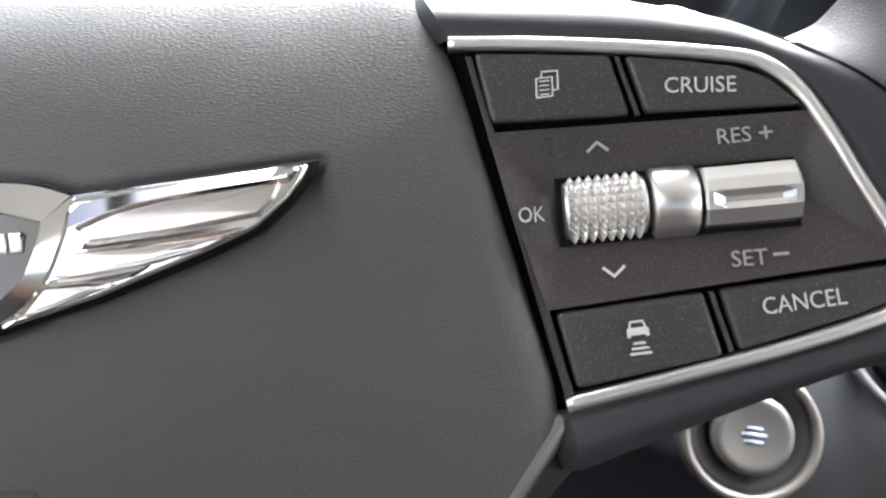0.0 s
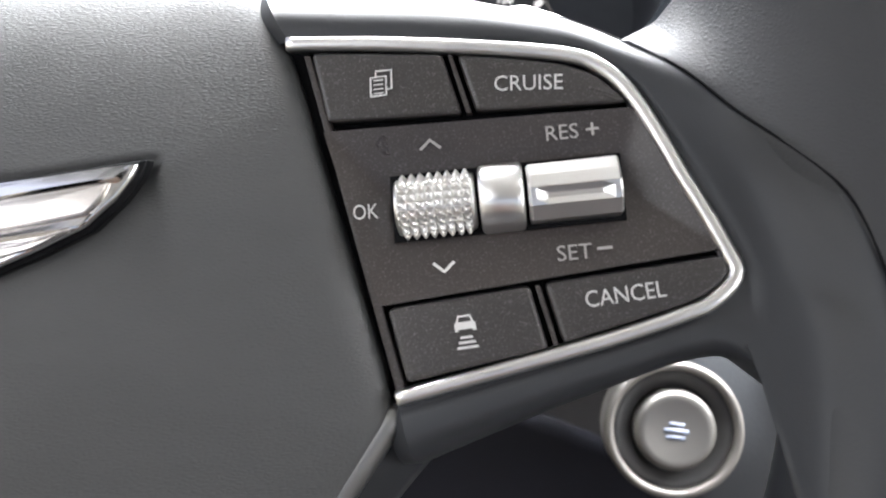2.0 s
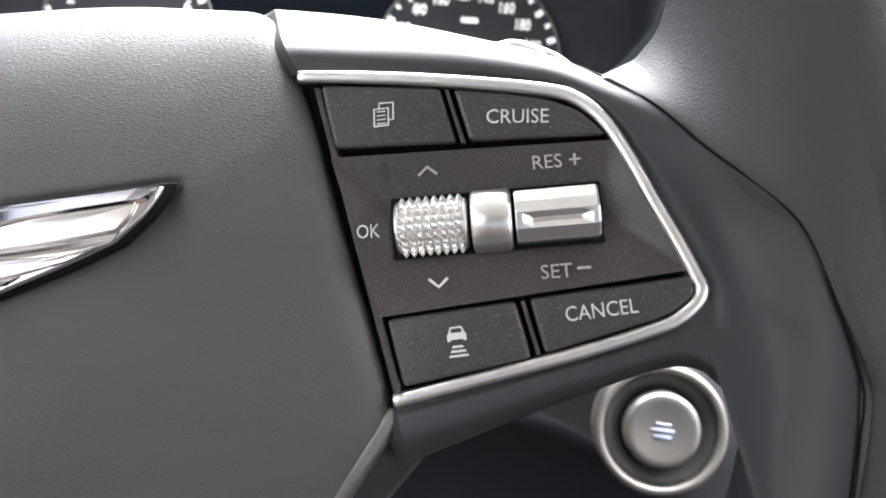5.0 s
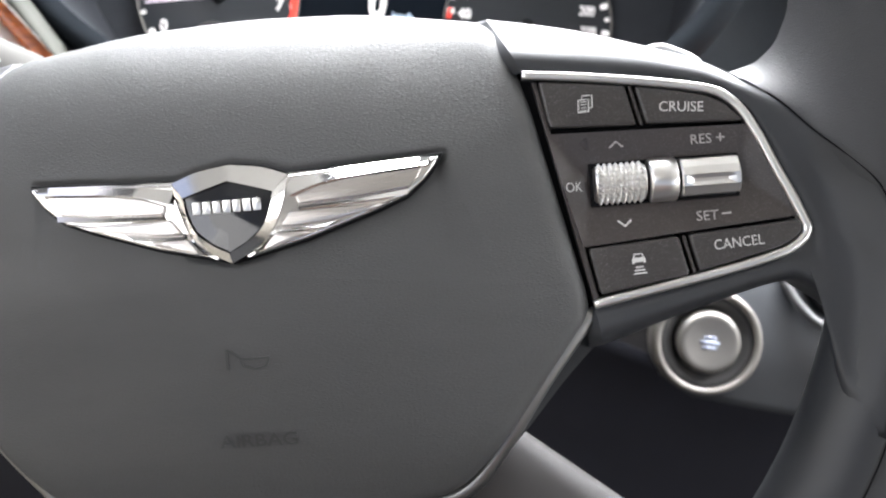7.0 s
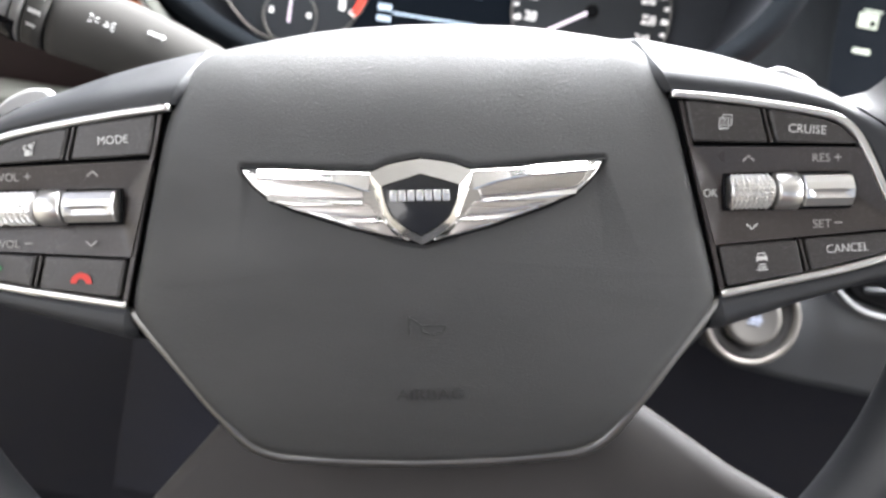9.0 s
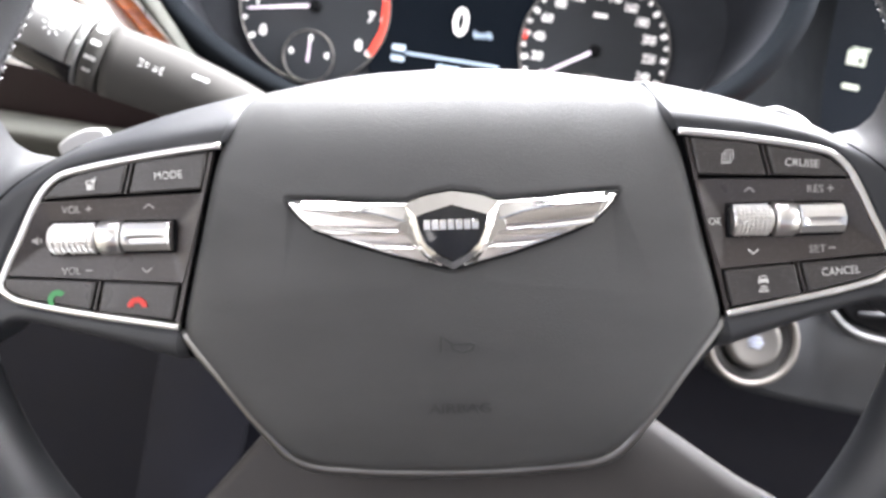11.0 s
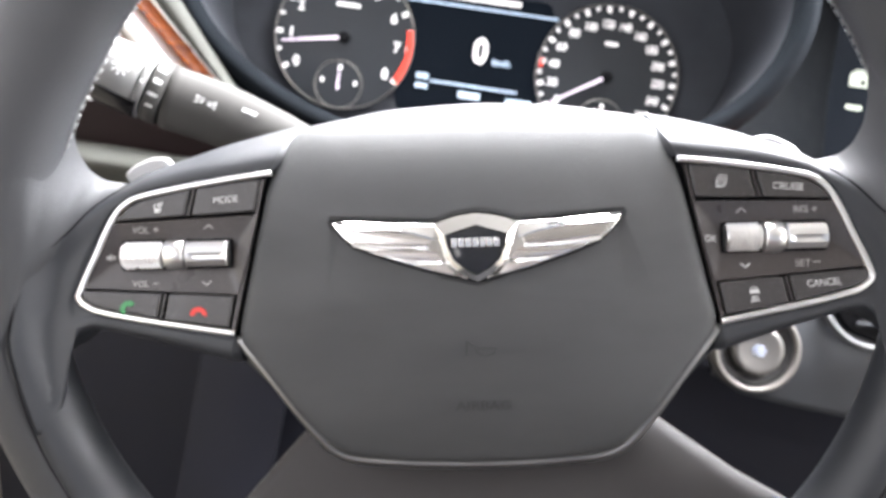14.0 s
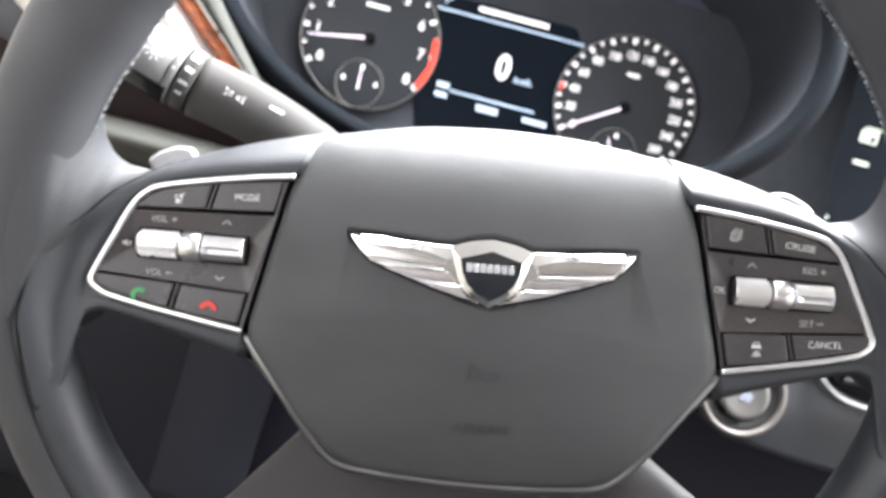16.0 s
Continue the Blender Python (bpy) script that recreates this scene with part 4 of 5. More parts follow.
def build_dial(cx, cz, r, numbers, sweep_from, sweep_to, minors, value, red=None, sub_value=0.5, caption=True):
    dial = part("dial", moved(slab(arc_m(0, 0, r, 0, 360, 72)[:-1], 0.0, 0.002, 0.0004), pose(cx, GAUGE_Y, cz)), "gauge", cluster, "round black dial with white figures")
    ring = [Vector((cx + r * math.cos(a), GAUGE_Y - 0.0005, cz + r * math.sin(a))) for a in np.linspace(0, 2 * math.pi, 97)[:-1]]
    part("dial_ring", sweep(bmesh.new(), ring, round_section(0.0006, 0.0008, 8), closed=True), "dull_ring", dial)
    k = len(numbers) - 1
    for i, text in enumerate(numbers):
        a = radians(sweep_from + (sweep_to - sweep_from) * i / k)
        rr = r * (0.765 if len(text) < 3 else 0.73)
        bm = moved(lettering(text, 0.0070 if k < 10 else 0.0056, 0.95 if len(text) < 3 else 0.76, 0.03), pose(cx + rr * math.cos(a), GAUGE_Y - 0.0006, cz + rr * math.sin(a)))
        part("figure", bm, "lit", dial, smooth=False)
    bm = bmesh.new()
    for i in range(k * minors + 1):
        a = radians(sweep_from + (sweep_to - sweep_from) * i / (k * minors))
        w = 0.0015 if i % minors == 0 else 0.0011
        r0 = r * (0.89 if i % minors == 0 else 0.92)
        u, t = Vector((math.cos(a), 0, math.sin(a))), Vector((-math.sin(a), 0, math.cos(a)))
        o = Vector((cx, GAUGE_Y - 0.0006, cz))
        vs = [bm.verts.new(o + u * q + t * s) for q, s in ((r0, -w), (r * 0.975, -w), (r * 0.975, w), (r0, w))]
        bm.faces.new(vs)
    tagged(part("scale", bm, "lit", dial, smooth=False), kind="stuff")
    if red:
        a0, a1 = red
        pts_o, pts_i = arc_m(0, 0, r * 0.985, a0, a1, 16), arc_m(0, 0, r * 0.91, a1, a0, 16)
        part("red_band", moved(slab(pts_o + pts_i, 0.0, 0.0008, 0.0001), pose(cx, GAUGE_Y - 0.0009, cz)), "lit_red", dial, "red warning band", smooth=False)
    a = radians(sweep_from + (sweep_to - sweep_from) * value)
    u, t = Vector((math.cos(a), 0, math.sin(a))), Vector((-math.sin(a), 0, math.cos(a)))
    o = Vector((cx, GAUGE_Y - 0.0035, cz))
    bm = bmesh.new()
    lo = [o + t * 0.0011, o + u * r * 0.86 + t * 0.0005, o + u * r * 0.9, o + u * r * 0.86 - t * 0.0005, o - t * 0.0011]
    loft(bm, [lo, [p + Vector((0, -0.0008, 0)) for p in lo]], cap_first=True, cap_last=True)
    part("needle", bm, "needle", dial, "lit pinkish white needle", smooth=False)
    part("needle_hub", moved(lathe(bmesh.new(), [(0.0042, 0.0), (0.0042, -0.003), (0.003, -0.0045)], 32), pose(cx, GAUGE_Y - 0.0005, cz)), "gap", dial)
    part("caption", box(bmesh.new(), cx - (0.0085 if red else 0.0045), cx + (0.0085 if red else 0.0045), GAUGE_Y - 0.0006, GAUGE_Y, cz + 0.0222, cz + 0.0248), "lit", dial, smooth=False)
    # small dial low in the large one
    sz, sr = cz - 0.0335, 0.0172
    sub = part("small_dial", moved(slab(arc_m(0, 0, sr, 0, 360, 48)[:-1], 0.0, 0.001, 0.0003), pose(cx, GAUGE_Y - 0.0012, sz)), "gauge", cluster, "small round dial")
    ring = [Vector((cx + sr * math.cos(q), GAUGE_Y - 0.0016, sz + sr * math.sin(q))) for q in np.linspace(0, 2 * math.pi, 61)[:-1]]
    part("dial_ring", sweep(bmesh.new(), ring, round_section(0.0005, 0.0007, 6), closed=True), "dull_ring", sub)
    bm = bmesh.new()
    for q in (170, 90, 10):
        x, z = cx + sr * 0.72 * math.cos(radians(q)), sz + sr * 0.72 * math.sin(radians(q))
        box(bm, x - 0.0012, x + 0.0012, GAUGE_Y - 0.0022, GAUGE_Y - 0.0014, z - 0.0017, z + 0.0017)
    part("figure", bm, "lit", sub, smooth=False)
    q = radians(170 - 160 * sub_value)
    u, t = Vector((math.cos(q), 0, math.sin(q))), Vector((-math.sin(q), 0, math.cos(q)))
    o = Vector((cx, GAUGE_Y - 0.0030, sz - 0.004))
    lo = [o + t * 0.0008, o + u * sr * 0.85 + t * 0.0004, o + u * sr * 0.85 - t * 0.0004, o - t * 0.0008]
    bm = bmesh.new()
    loft(bm, [lo, [p + Vector((0, -0.0006, 0)) for p in lo]], cap_first=True, cap_last=True)
    part("needle", bm, "needle", sub, smooth=False)


def arc_m(cx, cz, r, a0, a1, n=10):
    return arc(cx, cz, r, a0, a1, n)


build_dial(-0.1112, 0.1048, 0.0508, [str(i) for i in range(9)], 212, -33, 2, 0.088, red=(14, -33), sub_value=0.5)
build_dial(0.0800, 0.1040, 0.0508, [str(i) for i in range(0, 261, 20)], 212, -38, 2, 0.0, sub_value=0.36)
part("speed_figure", moved(lettering("0", 0.0175, 1.0, 0.045), pose(-0.0122, GAUGE_Y, 0.1095) @ Matrix.Diagonal((0.85, 1, 1, 1))), "lit", cluster, "large lit zero", smooth=False)
part("red_mark", moved(slab(arc_m(0, 0, 0.0492, 179, 172, 6) + arc_m(0, 0, 0.0468, 172, 179, 6), 0.0, 0.0008, 0.0001), pose(0.0800, GAUGE_Y - 0.0009, 0.1040)), "lit_red", cluster, "small red scale mark", smooth=False)
part("speed_unit", moved(lettering("km/h", 0.0045, 1.0, 0.03), pose(0.0040, GAUGE_Y, 0.1030)), "lit_blue", cluster, smooth=False)
part("gear_sign", moved(lettering("P", 0.0075), pose(-0.0625, GAUGE_Y, 0.1460)), "lit_blue", cluster, "lit pale blue gear letter", smooth=False)
part("range_line", box(bmesh.new(), -0.040, 0.012, GAUGE_Y + 0.001, GAUGE_Y + 0.0025, 0.1438, 0.1472), "lit", cluster, smooth=False)
for z, x0, x1 in ((0.1392, -0.069, 0.040), (0.0838, -0.046, 0.018)):
    part("display_line", box(bmesh.new(), x0, x1, GAUGE_Y + 0.001, GAUGE_Y + 0.0025, z - 0.0007, z + 0.0007), "lit_blue", cluster, smooth=False)
for x, w, z, h in ((-0.0515, 0.0045, 0.0865, 0.002), (-0.0515, 0.0045, 0.0795, 0.0017), (-0.0160, 0.0080, 0.0770, 0.0024), (0.0200, 0.0090, 0.0770, 0.0018)):
    part("readout", box(bmesh.new(), x - w, x + w, GAUGE_Y + 0.001, GAUGE_Y + 0.0025, z - h, z + h), "lit_blue", cluster, smooth=False)

# hood and its layered surround
HOOD = (-0.015, 0.150)


def hood_loop(y, a, b, n=96, dz=0.0, power=2.05):
    out = []
    for i in range(n):
        q = 2 * math.pi * i / n
        c, s = math.cos(q), math.sin(q)
        out.append((HOOD[0] + a * math.copysign(abs(c) ** (2 / power), c), y, HOOD[1] + dz + b * math.copysign(abs(s) ** (2 / power), s)))
    return out


binnacle = thing("binnacle", CAR, "black binnacle hood round the instrument cluster with soft black edge", "dashboard hood")
bm = bmesh.new()
loft(bm, [hood_loop(0.292, 0.178, 0.102, dz=-0.028), hood_loop(0.278, 0.184, 0.107, dz=-0.024), hood_loop(0.245, 0.188, 0.111, dz=-0.012), hood_loop(0.205, 0.190, 0.114)])
part("hood_wall", bm, "hood_wall", binnacle, "black inner wall of the hood")
bm = bmesh.new()
loft(bm, [hood_loop(0.205, 0.190, 0.114), hood_loop(0.199, 0.193, 0.117), hood_loop(0.198, 0.199, 0.122), hood_loop(0.203, 0.206, 0.128), hood_loop(0.215, 0.209, 0.131)])
part("hood_edge", bm, "hood", binnacle, "black soft edge")


def band(name, inner, outer, y, lift, mat, label):
    """A rounded strip of the dash between two edges (millimetres)."""
    ob = thing(name, CAR, label, "trim")
    a = curve_through([(x / 1000, y, z / 1000) for x, z in inner], 40)
    b = curve_through([(x / 1000, y, z / 1000) for x, z in outer], 40)
    loops = [[q + Vector((0, 0.012, 0)) for q in a]]
    for s in range(7):
        u = s / 6
        loops.append([q.lerp(r, u) + Vector((0, -lift * math.sin(math.pi * u), 0)) for q, r in zip(a, b)])
    loops.append([q + Vector((0, 0.012, 0)) for q in b])
    bm = bmesh.new()
    loft(bm, loops, closed=False)
    part("strip", bm, mat, ob)


EDGES = [[(-238, 149), (-202, 104), (-153, 46), (-118, 8)], [(-252, 138), (-215, 101), (-180, 68), (-142, 34)], [(-258, 138), (-220, 100.5), (-186, 69.5), (-150, 38)],
         [(-271, 131), (-231, 97), (-196, 66), (-160, 34)], [(-286, 120), (-245, 84), (-211, 54), (-176, 24)], [(-298, 112), (-256, 74), (-222, 44), (-188, 14)], [(-350, 78), (-300, 43), (-264, 17), (-236, -5)]]
off = lambda e, d: [(x + d, z + d) for x, z in e]
band("grey_edge_strip", EDGES[0], EDGES[1], 0.190, 0.003, "trim_grey", "warm grey soft strip beside the instrument hood")
band("dash_chrome_line", off(EDGES[1], -0.5), EDGES[2], 0.196, 0.0015, "satin", "thin bright metal line along the wood strip")
band("wood_strip", off(EDGES[2], -0.5), EDGES[3], 0.199, 0.003, "wood", "glossy orange wood strip on the dashboard")
# high arch and pale colour imitate the sky glare on this strip
band("glare_strip", off(EDGES[3], -0.5), EDGES[4], 0.204, 0.012, "cream", "glossy strip below the wood, painted pale for the sky it reflects")
band("brown_strip", off(EDGES[4], -0.5), EDGES[5], 0.206, 0.004, "brown", "brown upholstered dashboard strip")
band("lower_glare_strip", off(EDGES[5], -0.5), EDGES[6], 0.205, 0.006, "cream", "strip at the end of the dashboard, painted pale for reflected sky")


band("wood_strip", [(116, 36), (126, 45), (150, 53), (185, 57), (290, 60)], [(121, 28), (132, 36), (154, 43), (187, 46), (290, 48)], 0.186, 0.003, "wood", "dark red wood strip beside the wiper stalk")
grille = thing("dash_grille", CAR @ pose(0.205, 0.1800, 0.0150, 28), "grey dash grille with bright silver bars", "air vent")
part("frame", slab(rounded([(-0.040, -0.0150), (0.036, -0.0150), (0.042, 0.0105), (-0.034, 0.0105)], 0.005), 0.0012, 0.006, 0.001), "trim_grey", grille, "soft grey frame")
for k in range(4):
    z = -0.0105 + 0.0058 * k
    part("bar", box(bmesh.new(), -0.031 + 0.0015 * k, 0.028 + 0.0018 * k, -0.0012, 0.0018, z - 0.0014, z + 0.0014, 0.0006), "satin", grille, "bright silver bar")


# ---------------------------------------------------------------- stalks
def stalk(name, label, pts, radii, flat=0.8):
    ob = thing(name, CAR, label, "control stalk")
    path = curve_through(pts, 30)
    loops = []
    for i, p in enumerate(path):
        r = float(np.interp(i / 29, [k / (len(radii) - 1) for k in range(len(radii))], radii))
        t = (path[min(i + 1, 29)] - path[max(i - 1, 0)]).normalized()
        u = t.cross(Vector((0, 1, 0))).normalized()
        w = t.cross(u)
        loops.append([p + u * r * math.cos(2 * math.pi * k / 24) + w * r * flat * math.sin(2 * math.pi * k / 24) for k in range(24)])
    bm = bmesh.new()
    loft(bm, loops, cap_first=True, cap_last=True)
    part("arm", bm, "stalk", ob, "black plastic arm")
    return ob


def knob_on(ob, a, b, ra, rb, mat, name, label, flat=0.85):
    a, b = Vector(a), Vector(b)
    t = (b - a).normalized()
    u = t.cross(Vector((0, 1, 0))).normalized()
    w = t.cross(u)
    loops = []
    for f, r in ((0, ra * 0.9), (0.04, ra), (0.5, (ra + rb) / 2), (0.93, rb), (0.98, rb * 0.93), (1.0, rb * 0.8)):
        p = a.lerp(b, f)
        loops.append([p + u * r * math.cos(2 * math.pi * k / 28) + w * r * flat * math.sin(2 * math.pi * k / 28) for k in range(28)])
    bm = bmesh.new()
    loft(bm, loops, cap_first=True, cap_last=True)
    return part(name, bm, mat, ob, label)


def sign_on(ob, name, bm, a, b, f, angle, radius, mat, flat=0.85, label=""):
    """A printed sign (x-z plane, facing -y) laid on a round arm from a to b, at the share f of its length."""
    a, b = Vector(a), Vector(b)
    t = (b - a).normalized()
    u = t.cross(Vector((0, 1, 0))).normalized()
    w = t.cross(u)
    g = radians(angle)
    out = (u * math.cos(g) * flat + w * math.sin(g)).normalized()
    x = t if t.x > 0 else -t
    x = (x - out * x.dot(out)).normalized()
    y = -out
    at = a.lerp(b, f) + u * radius * math.cos(g) + w * radius * flat * math.sin(g) + out * 0.0002
    rot = Matrix((x, y, x.cross(y))).transposed().to_4x4()
    return part(name, moved(bm, Matrix.Translation(at) @ rot), mat, ob, label, smooth=False)


def rays_sign(r0, r1, n=8):
    """A round lamp with short rays."""
    lines = [[(r0 * math.cos(2 * math.pi * k / n), r0 * math.sin(2 * math.pi * k / n)), (r1 * math.cos(2 * math.pi * k / n), r1 * math.sin(2 * math.pi * k / n))] for k in range(n)]
    return joined(plates([arc(0, 0, r0 * 0.72, 0, 360, 16)[:-1]]), strokes(lines, 0.0004))


def side_lights_sign():
    """Two small lamps with rays to either side."""
    bm = plates([arc(-1.6, 0.2, 1.1, 0, 360, 12)[:-1], arc(1.8, -0.2, 1.1, 0, 360, 12)[:-1]])
    return joined(bm, strokes([[(-3.2, 0.2 + d), (-4.6, 0.2 + 1.7 * d)] for d in (-0.9, 0, 0.9)] + [[(3.4, -0.2 + d), (4.8, -0.2 + 1.7 * d)] for d in (-0.9, 0, 0.9)], 0.0003))


def bar_sign(w, h):
    return plates([[(-w, -h), (w, -h), (w, h), (-w, h)]])


def half_shell(ob, name, a, b, r, mat, label, flat=0.85, lower=True):
    """The lower side of a knob, a little proud of it."""
    a, b = Vector(a), Vector(b)
    t = (b - a).normalized()
    u = t.cross(Vector((0, 1, 0))).normalized()
    w = t.cross(u)
    if (u.z > 0) == lower:
        u = -u
    loops = []
    for f, rr in ((0.0, r * 0.80), (0.02, r * 0.98), (0.06, r * 1.02), (0.5, r * 1.02), (0.92, r * 1.0), (0.98, r * 0.95), (1.0, r * 0.8)):
        p = a.lerp(b, f)
        loops.append([p + u * rr * math.cos(radians(q)) + w * rr * flat * math.sin(radians(q)) for q in range(-62, 63, 4)])
    bm = bmesh.new()
    loft(bm, loops, closed=False)
    return part(name, bm, mat, ob, label)


left = stalk("light_stalk", "dark grey light stalk with white printed signs and pale grey knob", [(-0.036, 0.090, -0.001), (-0.081, 0.070, 0.0205), (-0.116, 0.060, 0.0330), (-0.144, 0.055, 0.0390)], [0.010, 0.0130, 0.0140, 0.0145])
knob_on(left, (-0.1450, 0.0548, 0.0394), (-0.1518, 0.0533, 0.0414), 0.0146, 0.0146, "stalk", "turn_ring", "dark grey turn ring with white signs")
knob_on(left, (-0.1524, 0.0532, 0.0416), (-0.1556, 0.0525, 0.0426), 0.0149, 0.0149, "knob", "knob_collar", "pale grey collar")
knob_on(left, (-0.1558, 0.0525, 0.0427), (-0.1810, 0.047, 0.0510), 0.0152, 0.0138, "knob", "knob", "light grey end knob")
half_shell(left, "knob_base", (-0.1526, 0.0532, 0.0416), (-0.1814, 0.047, 0.0511), 0.0152, "gloss_black", "glossy black underside of the knob")
ARM_L, KNOB_L = ((-0.116, 0.060, 0.0330), (-0.144, 0.055, 0.0390)), ((-0.1558, 0.0525, 0.0427), (-0.1810, 0.047, 0.0510))
RING_L = ((-0.1450, 0.0548, 0.0394), (-0.1518, 0.0533, 0.0414))
sign_on(left, "lamp_sign", rays_sign(2.2, 4.0), *KNOB_L, 0.30, 106, 0.0150, "legend", label="white lamp sign")
sign_on(left, "side_lights_sign", side_lights_sign(), *ARM_L, 0.40, 106, 0.0143, "legend", 0.8, "white side lights sign")
sign_on(left, "printed_sign", joined(bar_sign(2.4, 0.7), plates([[(2.8, -1.3), (4.4, 0), (2.8, 1.3)]])), *ARM_L, -0.22, 118, 0.0139, "legend", 0.8, "white arrow sign")
for q, w, h in ((136, 2.0, 1.5), (110, 1.9, 1.0), (86, 2.2, 0.8), (66, 1.6, 0.6)):
    sign_on(left, "printed_sign", bar_sign(w, h), *RING_L, 0.5, q, 0.0147, "legend")
sign_on(left, "index_dot", plates([arc(0, 0, 0.9, 0, 360, 12)[:-1]]), (-0.1524, 0.0532, 0.0416), (-0.1556, 0.0525, 0.0426), 0.5, 100, 0.0150, "legend")

right = stalk("wiper_stalk", "dark grey wiper stalk with white scales, slider and silver edges", [(0.040, 0.090, 0.006), (0.080, 0.072, 0.022), (0.105, 0.064, 0.029), (0.127, 0.0605, 0.0325)], [0.010, 0.0132, 0.0140, 0.0145])
knob_on(right, (0.1275, 0.0604, 0.0326), (0.1362, 0.0590, 0.0336), 0.0146, 0.0148, "stalk", "turn_ring", "dark grey turn ring with scale")
knob_on(right, (0.1366, 0.0590, 0.0336), (0.1680, 0.0535, 0.0372), 0.0150, 0.0152, "soft", "knob", "black end paddle with wiper sign")
ARM_R, RING_R, KNOB_R = ((0.105, 0.064, 0.029), (0.127, 0.0605, 0.0325)), ((0.1275, 0.0604, 0.0326), (0.1362, 0.0590, 0.0336)), ((0.1366, 0.0590, 0.0336), (0.1680, 0.0535, 0.0372))
half_shell(right, "top_edge", (0.1372, 0.0588, 0.0337), (0.1690, 0.0533, 0.0373), 0.0151, "satin", "silver upper edge of the paddle", lower=False)
sign_on(right, "wiper_sign", joined(strokes([arc(0, -3.0, 5.0, 35, 145, 12) + arc(0, -3.0, 2.4, 145, 35, 8) + arc(0, -3.0, 5.0, 35, 37, 1), [(0.4, -2.6), (-1.4, 1.6)]], 0.0003)), *KNOB_R, 0.40, 90, 0.0152, "legend", label="white wiper sign")
for q in (48, 66, 82, 98, 114):
    sign_on(right, "printed_sign", bar_sign(1.5, 0.6), *RING_R, 0.66, q, 0.0149, "legend")
sign_on(right, "scale_wedge", plates([[(-0.35, -6.5), (0.35, -6.5), (0.7, 6.5), (-0.9, 6.5)]]), *RING_R, 0.15, 84, 0.0150, "legend", label="white wedge scale")
sign_on(right, "scale_wedge", plates([[(-0.3, -5.5), (0.3, -5.5), (1.2, 5.5), (-1.2, 5.5)]]), *ARM_R, 0.40, 84, 0.0144, "legend", 0.8, "white wedge scale")
sign_on(right, "slider", joined(slab(rounded([(-0.0030, -0.0065), (0.0030, -0.0065), (0.0030, 0.0065), (-0.0030, 0.0065)], 0.0008), -0.0006, 0.002, 0.0004), box(bmesh.new(), -0.0026, 0.0026, -0.0016, -0.0004, 0.0000, 0.0032, 0.0004)), *ARM_R, 0.72, 86, 0.0144, "gloss_black", 0.8, "glossy black slider")
sign_on(right, "printed_sign", bar_sign(2.0, 1.3), *ARM_R, -0.05, 60, 0.0142, "legend", 0.8)
sign_on(right, "printed_sign", bar_sign(2.6, 0.7), *ARM_R, 0.70, 40, 0.0146, "legend", 0.8)

column = thing("column_shroud", CAR, "black plastic steering column shroud", "steering column")
bm = bmesh.new()
lathe(bm, [(0.040, 0.045), (0.050, 0.050), (0.056, 0.075), (0.060, 0.170), (0.062, 0.230)], 48)
part("shroud", bm, "dash_dark", column)

# ---------------------------------------------------------------- dashboard
dash = thing("dashboard", CAR, "dark grey dashboard with black lower panels", "dashboard")


def sheet(name, rows, mat, label="", n=40):
    """A smooth sheet through rows of points, given a little thickness."""
    loops = [curve_through(r, n) for r in rows]
    cross = list(zip(*loops))
    loops = list(zip(*[curve_through(c, 24) for c in cross]))
    bm = bmesh.new()
    loft(bm, loops, closed=False)
    g = bmesh.ops.extrude_face_region(bm, geom=list(bm.faces))
    for v in g["geom"]:
        if isinstance(v, bmesh.types.BMVert):
            v.co.y += 0.006
    return part(name, bm, mat, dash, label)


# fascia that carries the starter button
sheet("fascia", [[(0.166, 0.225, -0.020), (0.18, 0.200, -0.004), (0.30, 0.205, 0.002), (0.62, 0.22, 0.006), (1.0, 0.23, 0.0)],
                 [(0.165, 0.190, -0.034), (0.18, 0.178, -0.020), (0.30, 0.186, -0.014), (0.62, 0.20, -0.010), (1.0, 0.21, -0.02)],
                 [(0.164, 0.186, -0.060), (0.18, 0.174, -0.055), (0.30, 0.182, -0.055), (0.62, 0.20, -0.055), (1.0, 0.21, -0.06)],
                 [(0.165, 0.190, -0.080), (0.18, 0.179, -0.086), (0.30, 0.188, -0.094), (0.62, 0.21, -0.100), (1.0, 0.22, -0.10)]], "dash", "dark grey soft fascia")
sheet("lower_panel", [[(-0.34, 0.235, -0.02), (-0.1, 0.235, -0.03), (0.10, 0.225, -0.060), (0.30, 0.215, -0.092), (1.0, 0.235, -0.10)],
                      [(-0.34, 0.25, -0.13), (-0.1, 0.25, -0.13), (0.10, 0.25, -0.14), (0.30, 0.25, -0.15), (1.0, 0.26, -0.15)],
                      [(-0.34, 0.29, -0.30), (-0.1, 0.29, -0.30), (0.10, 0.29, -0.30), (0.30, 0.29, -0.30), (1.0, 0.30, -0.30)]], "dash_dark", "black lower dash panel")
sheet("knee_panel", [[(-0.170, 0.225, -0.08), (-0.14, 0.222, -0.08), (-0.105, 0.225, -0.08)],
                     [(-0.175, 0.232, -0.15), (-0.14, 0.228, -0.15), (-0.110, 0.232, -0.15)],
                     [(-0.185, 0.245, -0.26), (-0.15, 0.242, -0.26), (-0.120, 0.245, -0.26)]], "dash_dark", "black knee panel")
